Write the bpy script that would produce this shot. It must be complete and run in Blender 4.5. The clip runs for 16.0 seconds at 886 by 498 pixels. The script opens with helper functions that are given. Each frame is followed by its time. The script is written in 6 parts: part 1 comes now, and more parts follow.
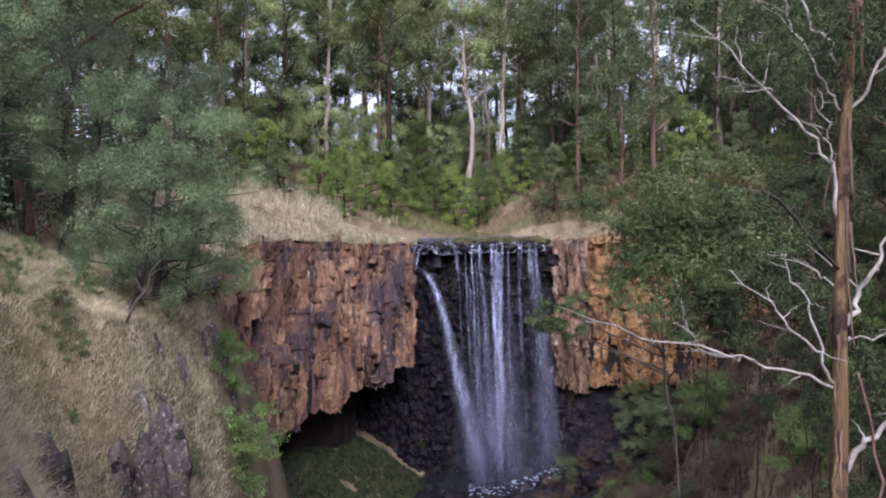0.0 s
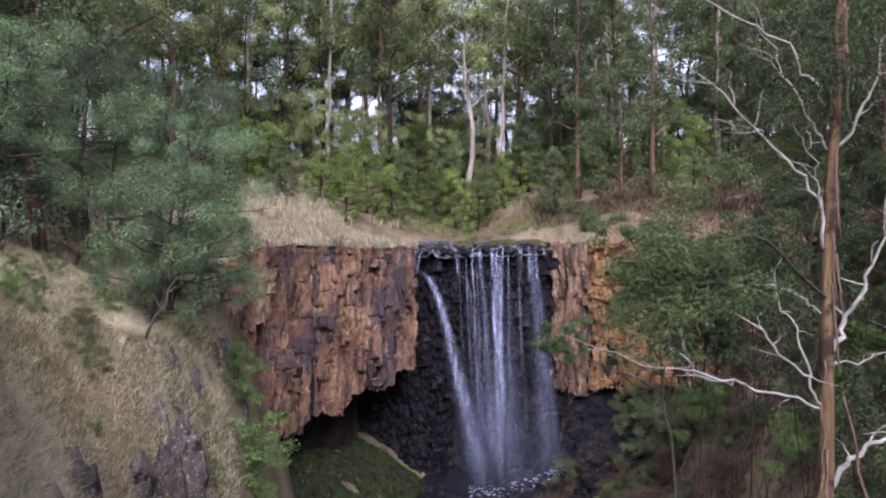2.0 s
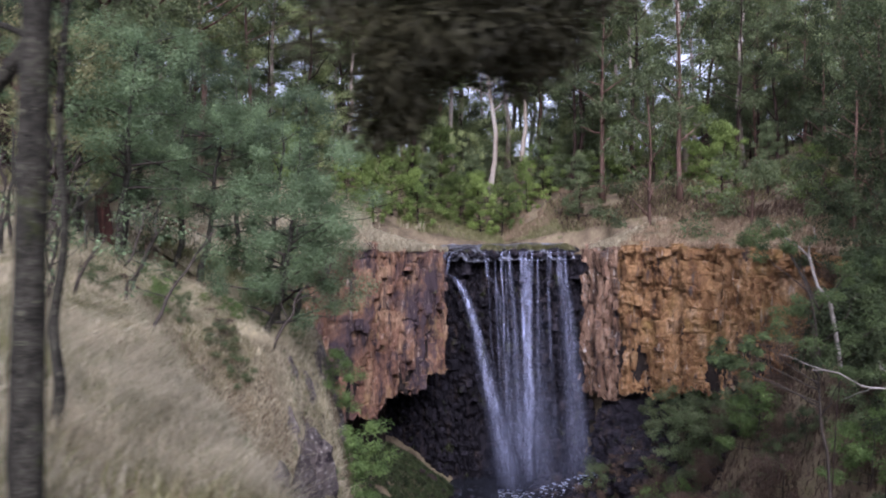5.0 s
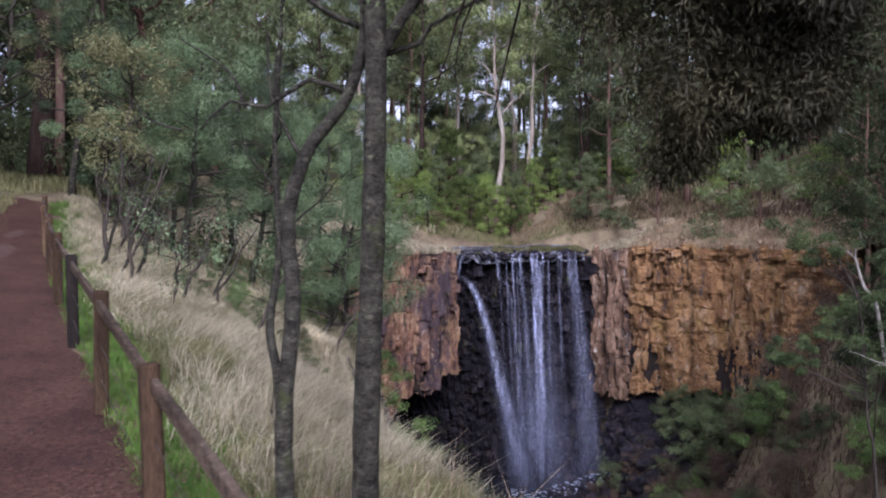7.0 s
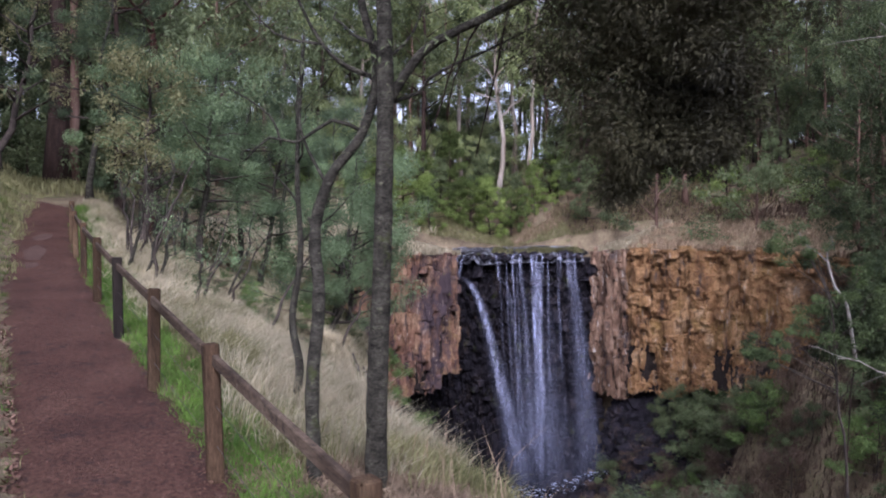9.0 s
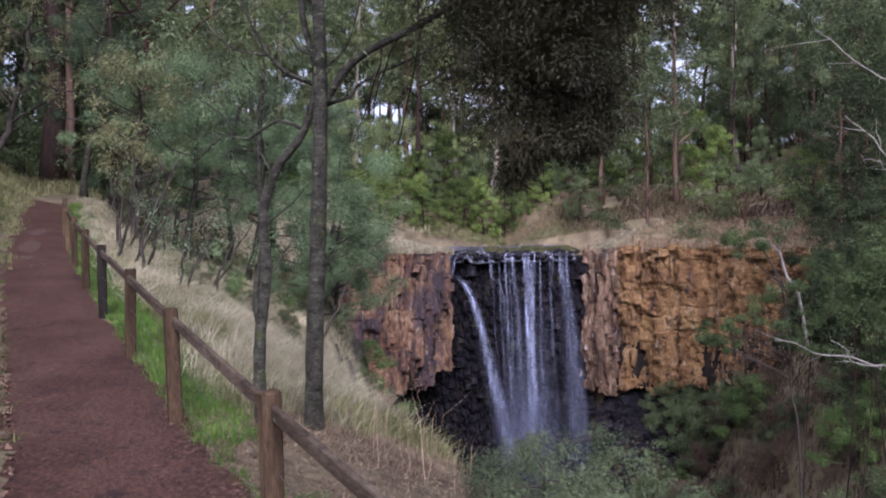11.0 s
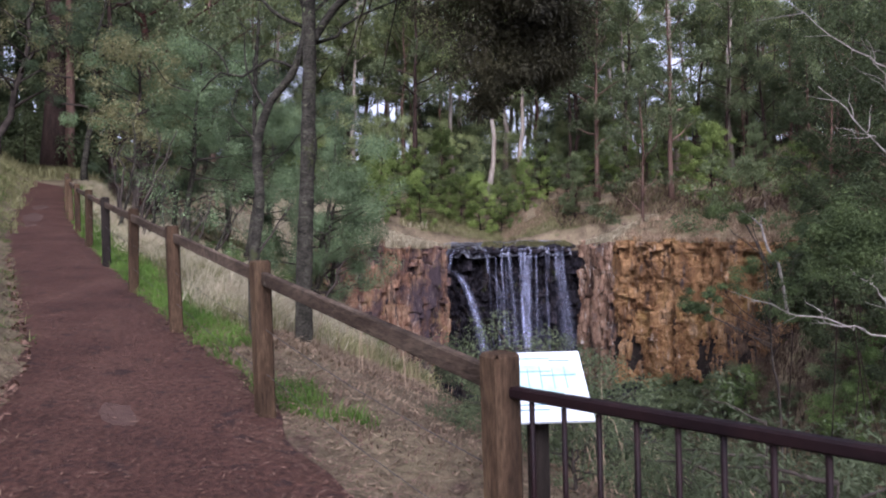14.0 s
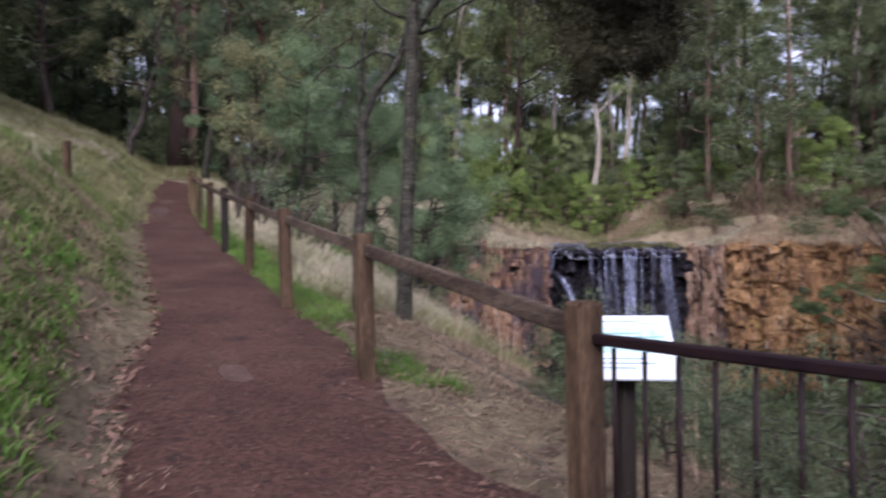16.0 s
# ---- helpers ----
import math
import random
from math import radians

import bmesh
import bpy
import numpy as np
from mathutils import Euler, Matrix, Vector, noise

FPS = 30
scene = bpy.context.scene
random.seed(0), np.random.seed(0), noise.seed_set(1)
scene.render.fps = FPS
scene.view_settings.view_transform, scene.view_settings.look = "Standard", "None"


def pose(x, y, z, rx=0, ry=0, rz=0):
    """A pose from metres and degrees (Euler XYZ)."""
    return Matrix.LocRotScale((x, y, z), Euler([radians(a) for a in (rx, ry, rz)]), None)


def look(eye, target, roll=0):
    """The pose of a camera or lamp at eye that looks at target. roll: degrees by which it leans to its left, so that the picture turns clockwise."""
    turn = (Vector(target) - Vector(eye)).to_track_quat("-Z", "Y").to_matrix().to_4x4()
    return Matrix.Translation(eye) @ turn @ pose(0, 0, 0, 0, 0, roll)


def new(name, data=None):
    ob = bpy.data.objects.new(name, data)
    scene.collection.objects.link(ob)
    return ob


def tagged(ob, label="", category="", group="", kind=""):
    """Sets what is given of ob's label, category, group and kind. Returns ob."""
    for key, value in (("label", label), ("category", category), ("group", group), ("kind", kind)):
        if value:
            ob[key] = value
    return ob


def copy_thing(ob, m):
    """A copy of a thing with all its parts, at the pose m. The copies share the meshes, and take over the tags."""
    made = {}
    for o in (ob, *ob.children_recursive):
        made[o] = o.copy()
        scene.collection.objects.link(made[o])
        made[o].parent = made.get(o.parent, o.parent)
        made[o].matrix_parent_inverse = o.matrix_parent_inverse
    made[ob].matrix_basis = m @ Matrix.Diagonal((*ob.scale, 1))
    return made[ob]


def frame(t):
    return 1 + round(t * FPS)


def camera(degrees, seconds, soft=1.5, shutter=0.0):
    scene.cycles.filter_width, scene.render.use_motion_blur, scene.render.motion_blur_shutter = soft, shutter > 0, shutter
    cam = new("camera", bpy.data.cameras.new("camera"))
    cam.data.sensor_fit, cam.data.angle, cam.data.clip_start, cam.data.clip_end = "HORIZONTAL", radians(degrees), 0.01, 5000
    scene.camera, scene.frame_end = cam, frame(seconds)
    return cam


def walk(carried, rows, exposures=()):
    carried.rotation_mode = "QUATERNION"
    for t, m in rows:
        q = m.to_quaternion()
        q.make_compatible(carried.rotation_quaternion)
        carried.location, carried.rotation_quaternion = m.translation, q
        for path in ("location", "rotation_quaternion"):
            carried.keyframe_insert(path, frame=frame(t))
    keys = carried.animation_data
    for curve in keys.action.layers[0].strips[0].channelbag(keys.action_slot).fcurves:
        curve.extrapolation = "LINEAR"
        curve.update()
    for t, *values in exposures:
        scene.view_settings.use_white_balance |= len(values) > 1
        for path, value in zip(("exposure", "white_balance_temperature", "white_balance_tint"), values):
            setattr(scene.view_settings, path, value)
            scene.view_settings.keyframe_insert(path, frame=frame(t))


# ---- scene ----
cam = camera(63.7, 16.0, soft=2.0, shutter=0.8)
PATH = [
    (0, (4.852, 5.16, 1.083), (4.837, 7.16, 1.057), -1.3),
    (0.5, (4.82, 4.841, 1.176), (4.807, 6.841, 1.152), -1.3),
    (1, (4.766, 4.517, 1.397), (4.753, 6.517, 1.369), -1.1),
    (1.5, (4.805, 4.382, 1.567), (4.792, 6.382, 1.539), -1.3),
    (2, (4.633, 4.349, 1.671), (4.621, 6.349, 1.642), -1.2),
    (2.5, (4.153, 4.399, 1.717), (4.141, 6.399, 1.687), -1.1),
    (3, (3.604, 4.525, 1.782), (3.592, 6.525, 1.754), -1.1),
    (3.5, (3.019, 4.481, 1.938), (3.007, 6.481, 1.909), -0.9),
    (6, (-0.434, 4.154, 2.074), (-0.436, 6.154, 2.05), -1.0),
    (6.5, (-0.775, 3.752, 2.125), (-0.777, 5.752, 2.101), -1.2),
    (7, (-0.948, 3.402, 2.176), (-0.949, 5.402, 2.154), -1.2),
    (7.5, (-1.051, 3.022, 2.226), (-1.053, 5.022, 2.204), -1.2),
    (8, (-1.072, 2.64, 2.248), (-1.075, 4.64, 2.227), -1.2),
    (8.5, (-0.999, 2.354, 2.24), (-1.003, 4.354, 2.219), -1.1),
    (9, (-0.889, 2.094, 2.238), (-0.894, 4.094, 2.218), -1.1),
    (11.5, (-0.097, 0.825, 1.919), (-0.099, 2.825, 1.902), -1.3),
    (12, (-0.137, 0.749, 1.789), (-0.139, 2.749, 1.774), -1.3),
    (12.5, (-0.175, 0.715, 1.62), (-0.176, 2.715, 1.607), -1.2),
    (13, (-0.146, 0.592, 1.414), (-0.146, 2.592, 1.403), -1.3),
    (13.5, (-0.032, 0.446, 1.265), (-0.031, 2.446, 1.253), -1.3),
    (14, (0.033, 0.354, 1.196), (0.035, 2.354, 1.182), -1.4),
    (14.5, (0.06, 0.308, 1.13), (0.062, 2.308, 1.119), -1.3),
    (15, (0.094, 0.25, 1.101), (0.046, 2.249, 1.09), -1.3),
    (15.5, (0.119, 0.191, 1.056), (-0.013, 2.187, 1.048), -1.1),
    (16, (0.095, 0.171, 0.991), (-0.188, 2.151, 0.987), -0.8),
]
walk(cam, [(t, look(eye, target, roll)) for t, eye, target, roll in PATH],
     exposures=[(0.0, 1.31, 5600, 27), (3.5, 1.27, 5550, 28), (6.5, 1.08, 5450, 28), (12.0, 1.10, 5480, 28), (16.0, 1.04, 5600, 28)])

# ---- light: overcast late afternoon ----
world = bpy.data.worlds.new("overcast_sky")
scene.world = world
world.use_nodes = True
wn = world.node_tree.nodes
sky = wn.new("ShaderNodeTexSky")
sky.sky_type = 'NISHITA'
sky.sun_disc = False
sky.sun_elevation, sky.sun_rotation = radians(38), radians(200)
sky.dust_density, sky.air_density = 3.0, 1.0
soften = wn.new("ShaderNodeHueSaturation")
soften.inputs["Saturation"].default_value = 0.3
world.node_tree.links.new(sky.outputs[0], soften.inputs["Color"])
world.node_tree.links.new(soften.outputs[0], wn["Background"].inputs["Color"])
wn["Background"].inputs["Strength"].default_value = 0.13
sun = new("sun", bpy.data.lights.new("sun", 'SUN'))
sun.data.energy, sun.data.angle, sun.data.color = 1.9, radians(25), (1.0, 0.95, 0.88)
sun.matrix_world = look((20, -60, 60), (0, 20, 0))


# ---- materials ----
def noise_node(nt, vec, scale, detail=6.0, rough=0.6, stretch=(1, 1, 1)):
    m = nt.nodes.new("ShaderNodeMapping")
    m.inputs["Scale"].default_value = stretch
    nt.links.new(vec, m.inputs["Vector"])
    n = nt.nodes.new("ShaderNodeTexNoise")
    n.inputs["Scale"].default_value, n.inputs["Detail"].default_value, n.inputs["Roughness"].default_value = scale, detail, rough
    nt.links.new(m.outputs[0], n.inputs["Vector"])
    return n.outputs["Fac"]


def ramp_node(nt, fac, stops):
    r = nt.nodes.new("ShaderNodeValToRGB")
    while len(r.color_ramp.elements) < len(stops):
        r.color_ramp.elements.new(0.5)
    for e, (p, c) in zip(r.color_ramp.elements, stops):
        e.position = p
        e.color = (*c, 1) if len(c) == 3 else (c[0], c[0], c[0], 1)
    nt.links.new(fac, r.inputs[0])
    return r.outputs["Color"]


def mix_node(nt, fac, a, b, blend='MIX'):
    m = nt.nodes.new("ShaderNodeMix")
    m.data_type, m.blend_type = 'RGBA', blend
    for sock, val in ((m.inputs[0], fac), (m.inputs[6], a), (m.inputs[7], b)):
        if isinstance(val, (int, float)):
            sock.default_value = val
        elif isinstance(val, tuple):
            sock.default_value = (*val, 1)
        else:
            nt.links.new(val, sock)
    return m.outputs[2]


def surface(name, stops, scale=1.0, stretch=(1, 1, 1), grain=20.0, grain_amount=0.35, rough=0.85, bump=0.4,
            spots=None, vary=0.0, metal=0.0, local=False):
    """Two scales of noise in the colour, relief from the finer one; spots: (colour, scale, threshold) for lichen, moss or stains."""
    m = bpy.data.materials.new(name)
    m.use_nodes = True
    nt = m.node_tree
    b = nt.nodes["Principled BSDF"]
    if local:
        vec = nt.nodes.new("ShaderNodeTexCoord").outputs["Object"]
    else:
        vec = nt.nodes.new("ShaderNodeNewGeometry").outputs["Position"]
    big = noise_node(nt, vec, scale, 5, 0.62, stretch)
    fine = noise_node(nt, vec, grain, 6, 0.7, stretch)
    col = ramp_node(nt, big, stops)
    g = ramp_node(nt, fine, [(0.25, (1 - grain_amount,)), (0.75, (1 + grain_amount * 0.5,))])
    col = mix_node(nt, 1.0, col, g, 'MULTIPLY')
    for colour, sc, th, *run in (spots or ()):
        f = ramp_node(nt, noise_node(nt, vec, sc, 7, 0.65, (1, 1, run[0] if run else 1)), [(th, (0,)), (min(th + (run[1] if len(run) > 1 else 0.08), 1), (1,))])
        col = mix_node(nt, f, col, colour)
    if vary:
        oi = nt.nodes.new("ShaderNodeObjectInfo")
        v = ramp_node(nt, oi.outputs["Random"], [(0.0, (1 - vary,)), (1.0, (1 + vary * 0.6,))])
        col = mix_node(nt, 1.0, col, v, 'MULTIPLY')
    nt.links.new(col, b.inputs["Base Color"])
    b.inputs["Roughness"].default_value, b.inputs["Metallic"].default_value = rough, metal
    b.inputs["Specular IOR Level"].default_value = 0.5 if rough < 0.3 else 0.12
    if bump:
        bn = nt.nodes.new("ShaderNodeBump")
        bn.inputs["Strength"].default_value, bn.inputs["Distance"].default_value = bump, 1.0 / grain
        nt.links.new(fine, bn.inputs["Height"])
        nt.links.new(bn.outputs[0], b.inputs["Normal"])
    return m


def leafy(name, dark, light, scale=0.6, through_light=0.3, rough=0.6, vary=0.25):
    """Leaves: colour from a wide noise and leaf by leaf, some light passing through."""
    m = bpy.data.materials.new(name)
    m.use_nodes = True
    nt = m.node_tree
    b = nt.nodes["Principled BSDF"]
    geo = nt.nodes.new("ShaderNodeNewGeometry")
    big = noise_node(nt, geo.outputs["Position"], scale, 4)
    mid = tuple((p + q) / 2 for p, q in zip(dark, light))
    col = ramp_node(nt, big, [(0.3, dark), (0.52, mid), (0.72, light)])
    isl = ramp_node(nt, geo.outputs["Random Per Island"], [(0.0, (0.72,)), (1.0, (1.22,))])
    col = mix_node(nt, 1.0, col, isl, 'MULTIPLY')
    oi = nt.nodes.new("ShaderNodeObjectInfo")
    v = ramp_node(nt, oi.outputs["Random"], [(0.0, (1 - vary,)), (1.0, (1 + vary,))])
    col = mix_node(nt, 1.0, col, v, 'MULTIPLY')
    nt.links.new(col, b.inputs["Base Color"])
    b.inputs["Roughness"].default_value = rough
    b.inputs["Specular IOR Level"].default_value = 0.2
    t = nt.nodes.new("ShaderNodeBsdfTranslucent")
    nt.links.new(col, t.inputs["Color"])
    mx = nt.nodes.new("ShaderNodeMixShader")
    mx.inputs[0].default_value = through_light
    nt.links.new(b.outputs[0], mx.inputs[1])
    nt.links.new(t.outputs[0], mx.inputs[2])
    nt.links.new(mx.outputs[0], nt.nodes["Material Output"].inputs["Surface"])
    return m


def falling_water(name, gain, misty=False):
    """White aerated water: streaks drawn out down the fall, thinning to clear between them and at the sides (uv: across, down)."""
    m = bpy.data.materials.new(name)
    m.use_nodes = True
    nt = m.node_tree
    b = nt.nodes["Principled BSDF"]
    b.inputs["Base Color"].default_value = (0.54, 0.59, 0.84, 1)
    b.inputs["Roughness"].default_value = 0.5
    uv = nt.nodes.new("ShaderNodeUVMap").outputs[0]
    geo = nt.nodes.new("ShaderNodeNewGeometry").outputs["Position"]
    streak = ramp_node(nt, noise_node(nt, geo, 1.0, 3, 0.5, (2.6, 2.6, 0.06)), [(0.36, (0.15,)), (0.66, (1,))])
    patch = ramp_node(nt, noise_node(nt, geo, 1.0, 5, 0.6, (1.2, 1.2, 0.35)), [(0.3, (0.35,)), (0.65, (1,))])
    sep = nt.nodes.new("ShaderNodeSeparateXYZ")
    nt.links.new(uv, sep.inputs[0])
    edge = ramp_node(nt, sep.outputs[0], [(0.0, (0,)), (0.5, (1,)), (1.0, (0,))])
    fade = ramp_node(nt, sep.outputs[1], [(0.0, (0,)), (0.35, (0.35,)), (0.75, (1,)), (1.0, (0.3,))] if misty else [(0.0, (0.3,)), (0.05, (1,)), (0.45, (0.75,)), (0.85, (0.36,)), (1.0, (0.08,))])
    a = mix_node(nt, 0.0 if misty else 1.0, patch, streak, 'MULTIPLY')
    a = mix_node(nt, 1.0, a, edge, 'MULTIPLY')
    a = mix_node(nt, 1.0, a, fade, 'MULTIPLY')
    k = nt.nodes.new("ShaderNodeMath")
    k.operation, k.use_clamp = 'MULTIPLY', True
    k.inputs[1].default_value = gain
    nt.links.new(a, k.inputs[0])
    nt.links.new(k.outputs[0], b.inputs["Alpha"])
    return m


ROCK = surface("orange_basalt", [(0.28, (0.11, 0.06, 0.036)), (0.42, (0.26, 0.145, 0.066)), (0.55, (0.38, 0.225, 0.105)), (0.70, (0.46, 0.32, 0.19))],
               0.5, (1, 1, 0.6), 3.2, 0.6, 0.9, 1.0, [((0.070, 0.050, 0.042), 0.9, 0.555, 0.18, 0.10), ((0.42, 0.36, 0.29), 1.1, 0.59, 0.2, 0.12), ((0.30, 0.20, 0.07), 0.35, 0.56, 0.6, 0.2), ((0.10, 0.06, 0.04), 2.4, 0.62)], 0.15)
ROCK_GREY = surface("lichen_grey_basalt", [(0.30, (0.07, 0.045, 0.036)), (0.45, (0.19, 0.115, 0.075)), (0.58, (0.30, 0.195, 0.13)), (0.72, (0.42, 0.34, 0.27))],
                    0.7, (1, 1, 0.35), 4.0, 0.7, 0.9, 1.0, [((0.05, 0.042, 0.044), 1.2, 0.54, 0.15, 0.1), ((0.48, 0.44, 0.39), 2.4, 0.60, 0.3), ((0.30, 0.16, 0.08), 0.7, 0.60, 0.3, 0.15)], 0.2)
ROCK_RED = surface("red_basalt", [(0.30, (0.085, 0.05, 0.042)), (0.43, (0.18, 0.100, 0.070)), (0.54, (0.285, 0.160, 0.098)), (0.70, (0.42, 0.28, 0.17))],
                   0.45, (1, 1, 0.5), 3.0, 0.7, 0.9, 1.0, [((0.075, 0.055, 0.060), 0.22, 0.47, 0.7, 0.12), ((0.048, 0.035, 0.037), 1.2, 0.53, 0.14, 0.09), ((0.42, 0.33, 0.25), 1.5, 0.61, 0.22, 0.1),
                                                            ((0.36, 0.235, 0.11), 0.35, 0.56, 0.8, 0.16), ((0.40, 0.34, 0.27), 3.0, 0.64, 0.5, 0.06), ((0.12, 0.115, 0.05), 0.8, 0.66)], 0.15)
WET = surface("wet_basalt", [(0.3, (0.009, 0.008, 0.011)), (0.55, (0.024, 0.021, 0.027)), (0.75, (0.065, 0.048, 0.040))], 0.8, (1, 1, 0.5), 4.0, 0.6, 0.62, 0.8,
              [((0.045, 0.052, 0.020), 0.5, 0.60), ((0.085, 0.055, 0.035), 0.9, 0.64, 0.3)], 0.4)
MOSSY = surface("lichened_rock", [(0.3, (0.045, 0.038, 0.038)), (0.55, (0.12, 0.10, 0.09)), (0.75, (0.25, 0.22, 0.185))], 1.5, (1, 1, 0.6), 9.0, 0.6, 0.95, 0.9,
                [((0.17, 0.16, 0.06), 2.6, 0.60), ((0.36, 0.34, 0.30), 11.0, 0.57, 0.8, 0.1), ((0.028, 0.022, 0.024), 1.6, 0.55), ((0.30, 0.28, 0.24), 24.0, 0.62)], 0.3)
# the cave's shade is put into this very dark rock colour
CAVE = surface("shade_dark_cave_rock", [(0.3, (0.012, 0.010, 0.010)), (0.7, (0.045, 0.034, 0.028))], 0.5, (1, 1, 1), 3.0, 0.5, 0.95, 0.8)
TURF = surface("dry_turf", [(0.3, (0.11, 0.085, 0.05)), (0.5, (0.22, 0.17, 0.10)), (0.7, (0.30, 0.24, 0.14))], 0.5, (1, 1, 1), 5.0, 0.5, 0.95, 0.8, [((0.09, 0.10, 0.035), 0.6, 0.58)])
GROUND = surface("hill_soil", [(0.30, (0.095, 0.075, 0.047)), (0.45, (0.165, 0.13, 0.082)), (0.58, (0.25, 0.20, 0.122)), (0.72, (0.18, 0.17, 0.08))],
                 0.35, (1, 1, 1), 9.0, 0.6, 0.95, 0.9, [((0.085, 0.10, 0.035), 0.5, 0.60), ((0.10, 0.066, 0.05), 1.6, 0.57)])
DIRT = surface("trodden_red_earth", [(0.3, (0.066, 0.032, 0.024)), (0.5, (0.102, 0.050, 0.036)), (0.7, (0.135, 0.072, 0.050))], 1.1, (1, 1, 1), 24.0, 0.9, 0.7, 1.0,
               [((0.12, 0.074, 0.055), 2.6, 0.64, 1, 0.2), ((0.040, 0.023, 0.020), 5.0, 0.57), ((0.17, 0.11, 0.085), 30.0, 0.62), ((0.030, 0.017, 0.015), 22.0, 0.63)])
DIRT.node_tree.nodes["Principled BSDF"].inputs["Specular IOR Level"].default_value = 0.16
DUST = surface("pale_dusty_earth", [(0.3, (0.075, 0.045, 0.036)), (0.7, (0.11, 0.069, 0.053))], 3.0, (1, 1, 1), 30.0, 0.4, 0.95, 0.4)
TIMBER = surface("weathered_timber", [(0.3, (0.028, 0.018, 0.012)), (0.5, (0.080, 0.050, 0.029)), (0.75, (0.17, 0.115, 0.066))], 2.2, (2, 2, 0.35), 34.0, 0.8, 0.85, 0.6, [((0.03, 0.022, 0.017), 5.0, 0.62, 0.4), ((0.16, 0.15, 0.11), 9.0, 0.68)], 0.3)
TIMBER_RAIL = surface("weathered_rail_timber", [(0.3, (0.032, 0.024, 0.018)), (0.5, (0.085, 0.061, 0.043)), (0.75, (0.18, 0.14, 0.10))], 2.6, (0.5, 0.35, 1.6), 30.0, 0.8, 0.85, 0.6, [((0.03, 0.022, 0.017), 4.0, 0.60), ((0.20, 0.18, 0.14), 7.0, 0.66)], 0.2)
TIMBER_DARK = surface("dark_stained_timber", [(0.3, (0.011, 0.009, 0.008)), (0.7, (0.032, 0.025, 0.020))], 3.0, (1, 1, 0.25), 40.0, 0.4, 0.8, 0.4)
STEEL = surface("dark_painted_steel", [(0.3, (0.007, 0.004, 0.005)), (0.7, (0.017, 0.008, 0.008))], 6.0, (1, 1, 1), 60.0, 0.3, 0.55, 0.1, [((0.045, 0.016, 0.012), 4.0, 0.66)])
WIRE = surface("galvanised_wire", [(0.3, (0.05, 0.045, 0.04)), (0.7, (0.11, 0.10, 0.09))], 9.0, rough=0.6, bump=0.0, metal=0.3)
BARK_GREY = surface("grey_furrowed_bark", [(0.3, (0.020, 0.018, 0.014)), (0.52, (0.060, 0.056, 0.043)), (0.75, (0.125, 0.118, 0.088))], 7.0, (1, 1, 1.6), 30.0, 0.9, 0.95, 1.0,
                    [((0.13, 0.13, 0.085), 13.0, 0.60, 1.8), ((0.010, 0.008, 0.007), 9.0, 0.60, 2.2), ((0.05, 0.06, 0.02), 2.0, 0.62)])
BARK_DARK = surface("dark_fibrous_bark", [(0.3, (0.02, 0.014, 0.012)), (0.7, (0.07, 0.045, 0.035))], 2.0, (2, 2, 0.3), 14.0, 0.5, 0.95, 0.9, None, 0.3)
BARK_STRINGY = surface("red_brown_stringybark", [(0.3, (0.028, 0.015, 0.012)), (0.7, (0.105, 0.05, 0.036))], 2.0, (3, 3, 0.25), 12.0, 0.6, 0.95, 0.9)
BARK_PALE = surface("pale_gum_bark", [(0.3, (0.16, 0.12, 0.09)), (0.5, (0.34, 0.29, 0.23)), (0.75, (0.52, 0.48, 0.42))], 0.6, (2, 2, 0.25), 6.0, 0.4, 0.8, 0.4,
                    [((0.11, 0.065, 0.04), 0.5, 0.60)], 0.35)
BARK_RED = surface("reddish_gum_bark", [(0.3, (0.06, 0.04, 0.032)), (0.55, (0.17, 0.105, 0.078)), (0.75, (0.28, 0.19, 0.15))], 0.6, (2, 2, 0.2), 6.0, 0.4, 0.9, 0.5, None, 0.3)
BARK_GOLD = surface("golden_peeling_bark", [(0.32, (0.075, 0.048, 0.034)), (0.5, (0.20, 0.13, 0.066)), (0.72, (0.36, 0.26, 0.14))], 1.0, (7, 7, 0.25), 9.0, 0.6, 0.85, 0.9,
                    [((0.06, 0.036, 0.028), 1.1, 0.54)])
DEADWOOD = surface("bleached_dead_wood", [(0.3, (0.17, 0.15, 0.13)), (0.7, (0.40, 0.37, 0.33))], 4.0, (1, 1, 1), 30.0, 0.3, 0.8, 0.3)
TWIG = surface("dark_twig_bark", [(0.3, (0.028, 0.023, 0.020)), (0.7, (0.085, 0.070, 0.056))], 4.0, (1, 1, 1), 30.0, 0.3, 0.9, 0.3)
LEAF_GUM = leafy("gum_leaves", (0.046, 0.066, 0.030), (0.195, 0.235, 0.108), 0.35)
# far forest: haze and brightness are painted in as a paler leaf colour
LEAF_FAR = leafy("haze_lightened_gum_leaves", (0.105, 0.135, 0.055), (0.41, 0.465, 0.205), 0.2, 0.45, vary=0.35)
LEAF_OLIVE = leafy("olive_leaves", (0.065, 0.078, 0.024), (0.22, 0.24, 0.08), 0.35)
LEAF_WATTLE = leafy("silver_wattle_leaves", (0.034, 0.054, 0.026), (0.285, 0.395, 0.195), 1.1)
# darker copy of the wattle leaves: the tall trees' shade is in the colour
LEAF_TALL = leafy("shade_dark_wattle_leaves", (0.022, 0.034, 0.018), (0.135, 0.19, 0.098), 0.8)
LEAF_SHRUB = leafy("shrub_leaves", (0.062, 0.095, 0.025), (0.225, 0.295, 0.078), 0.15, vary=0.35)
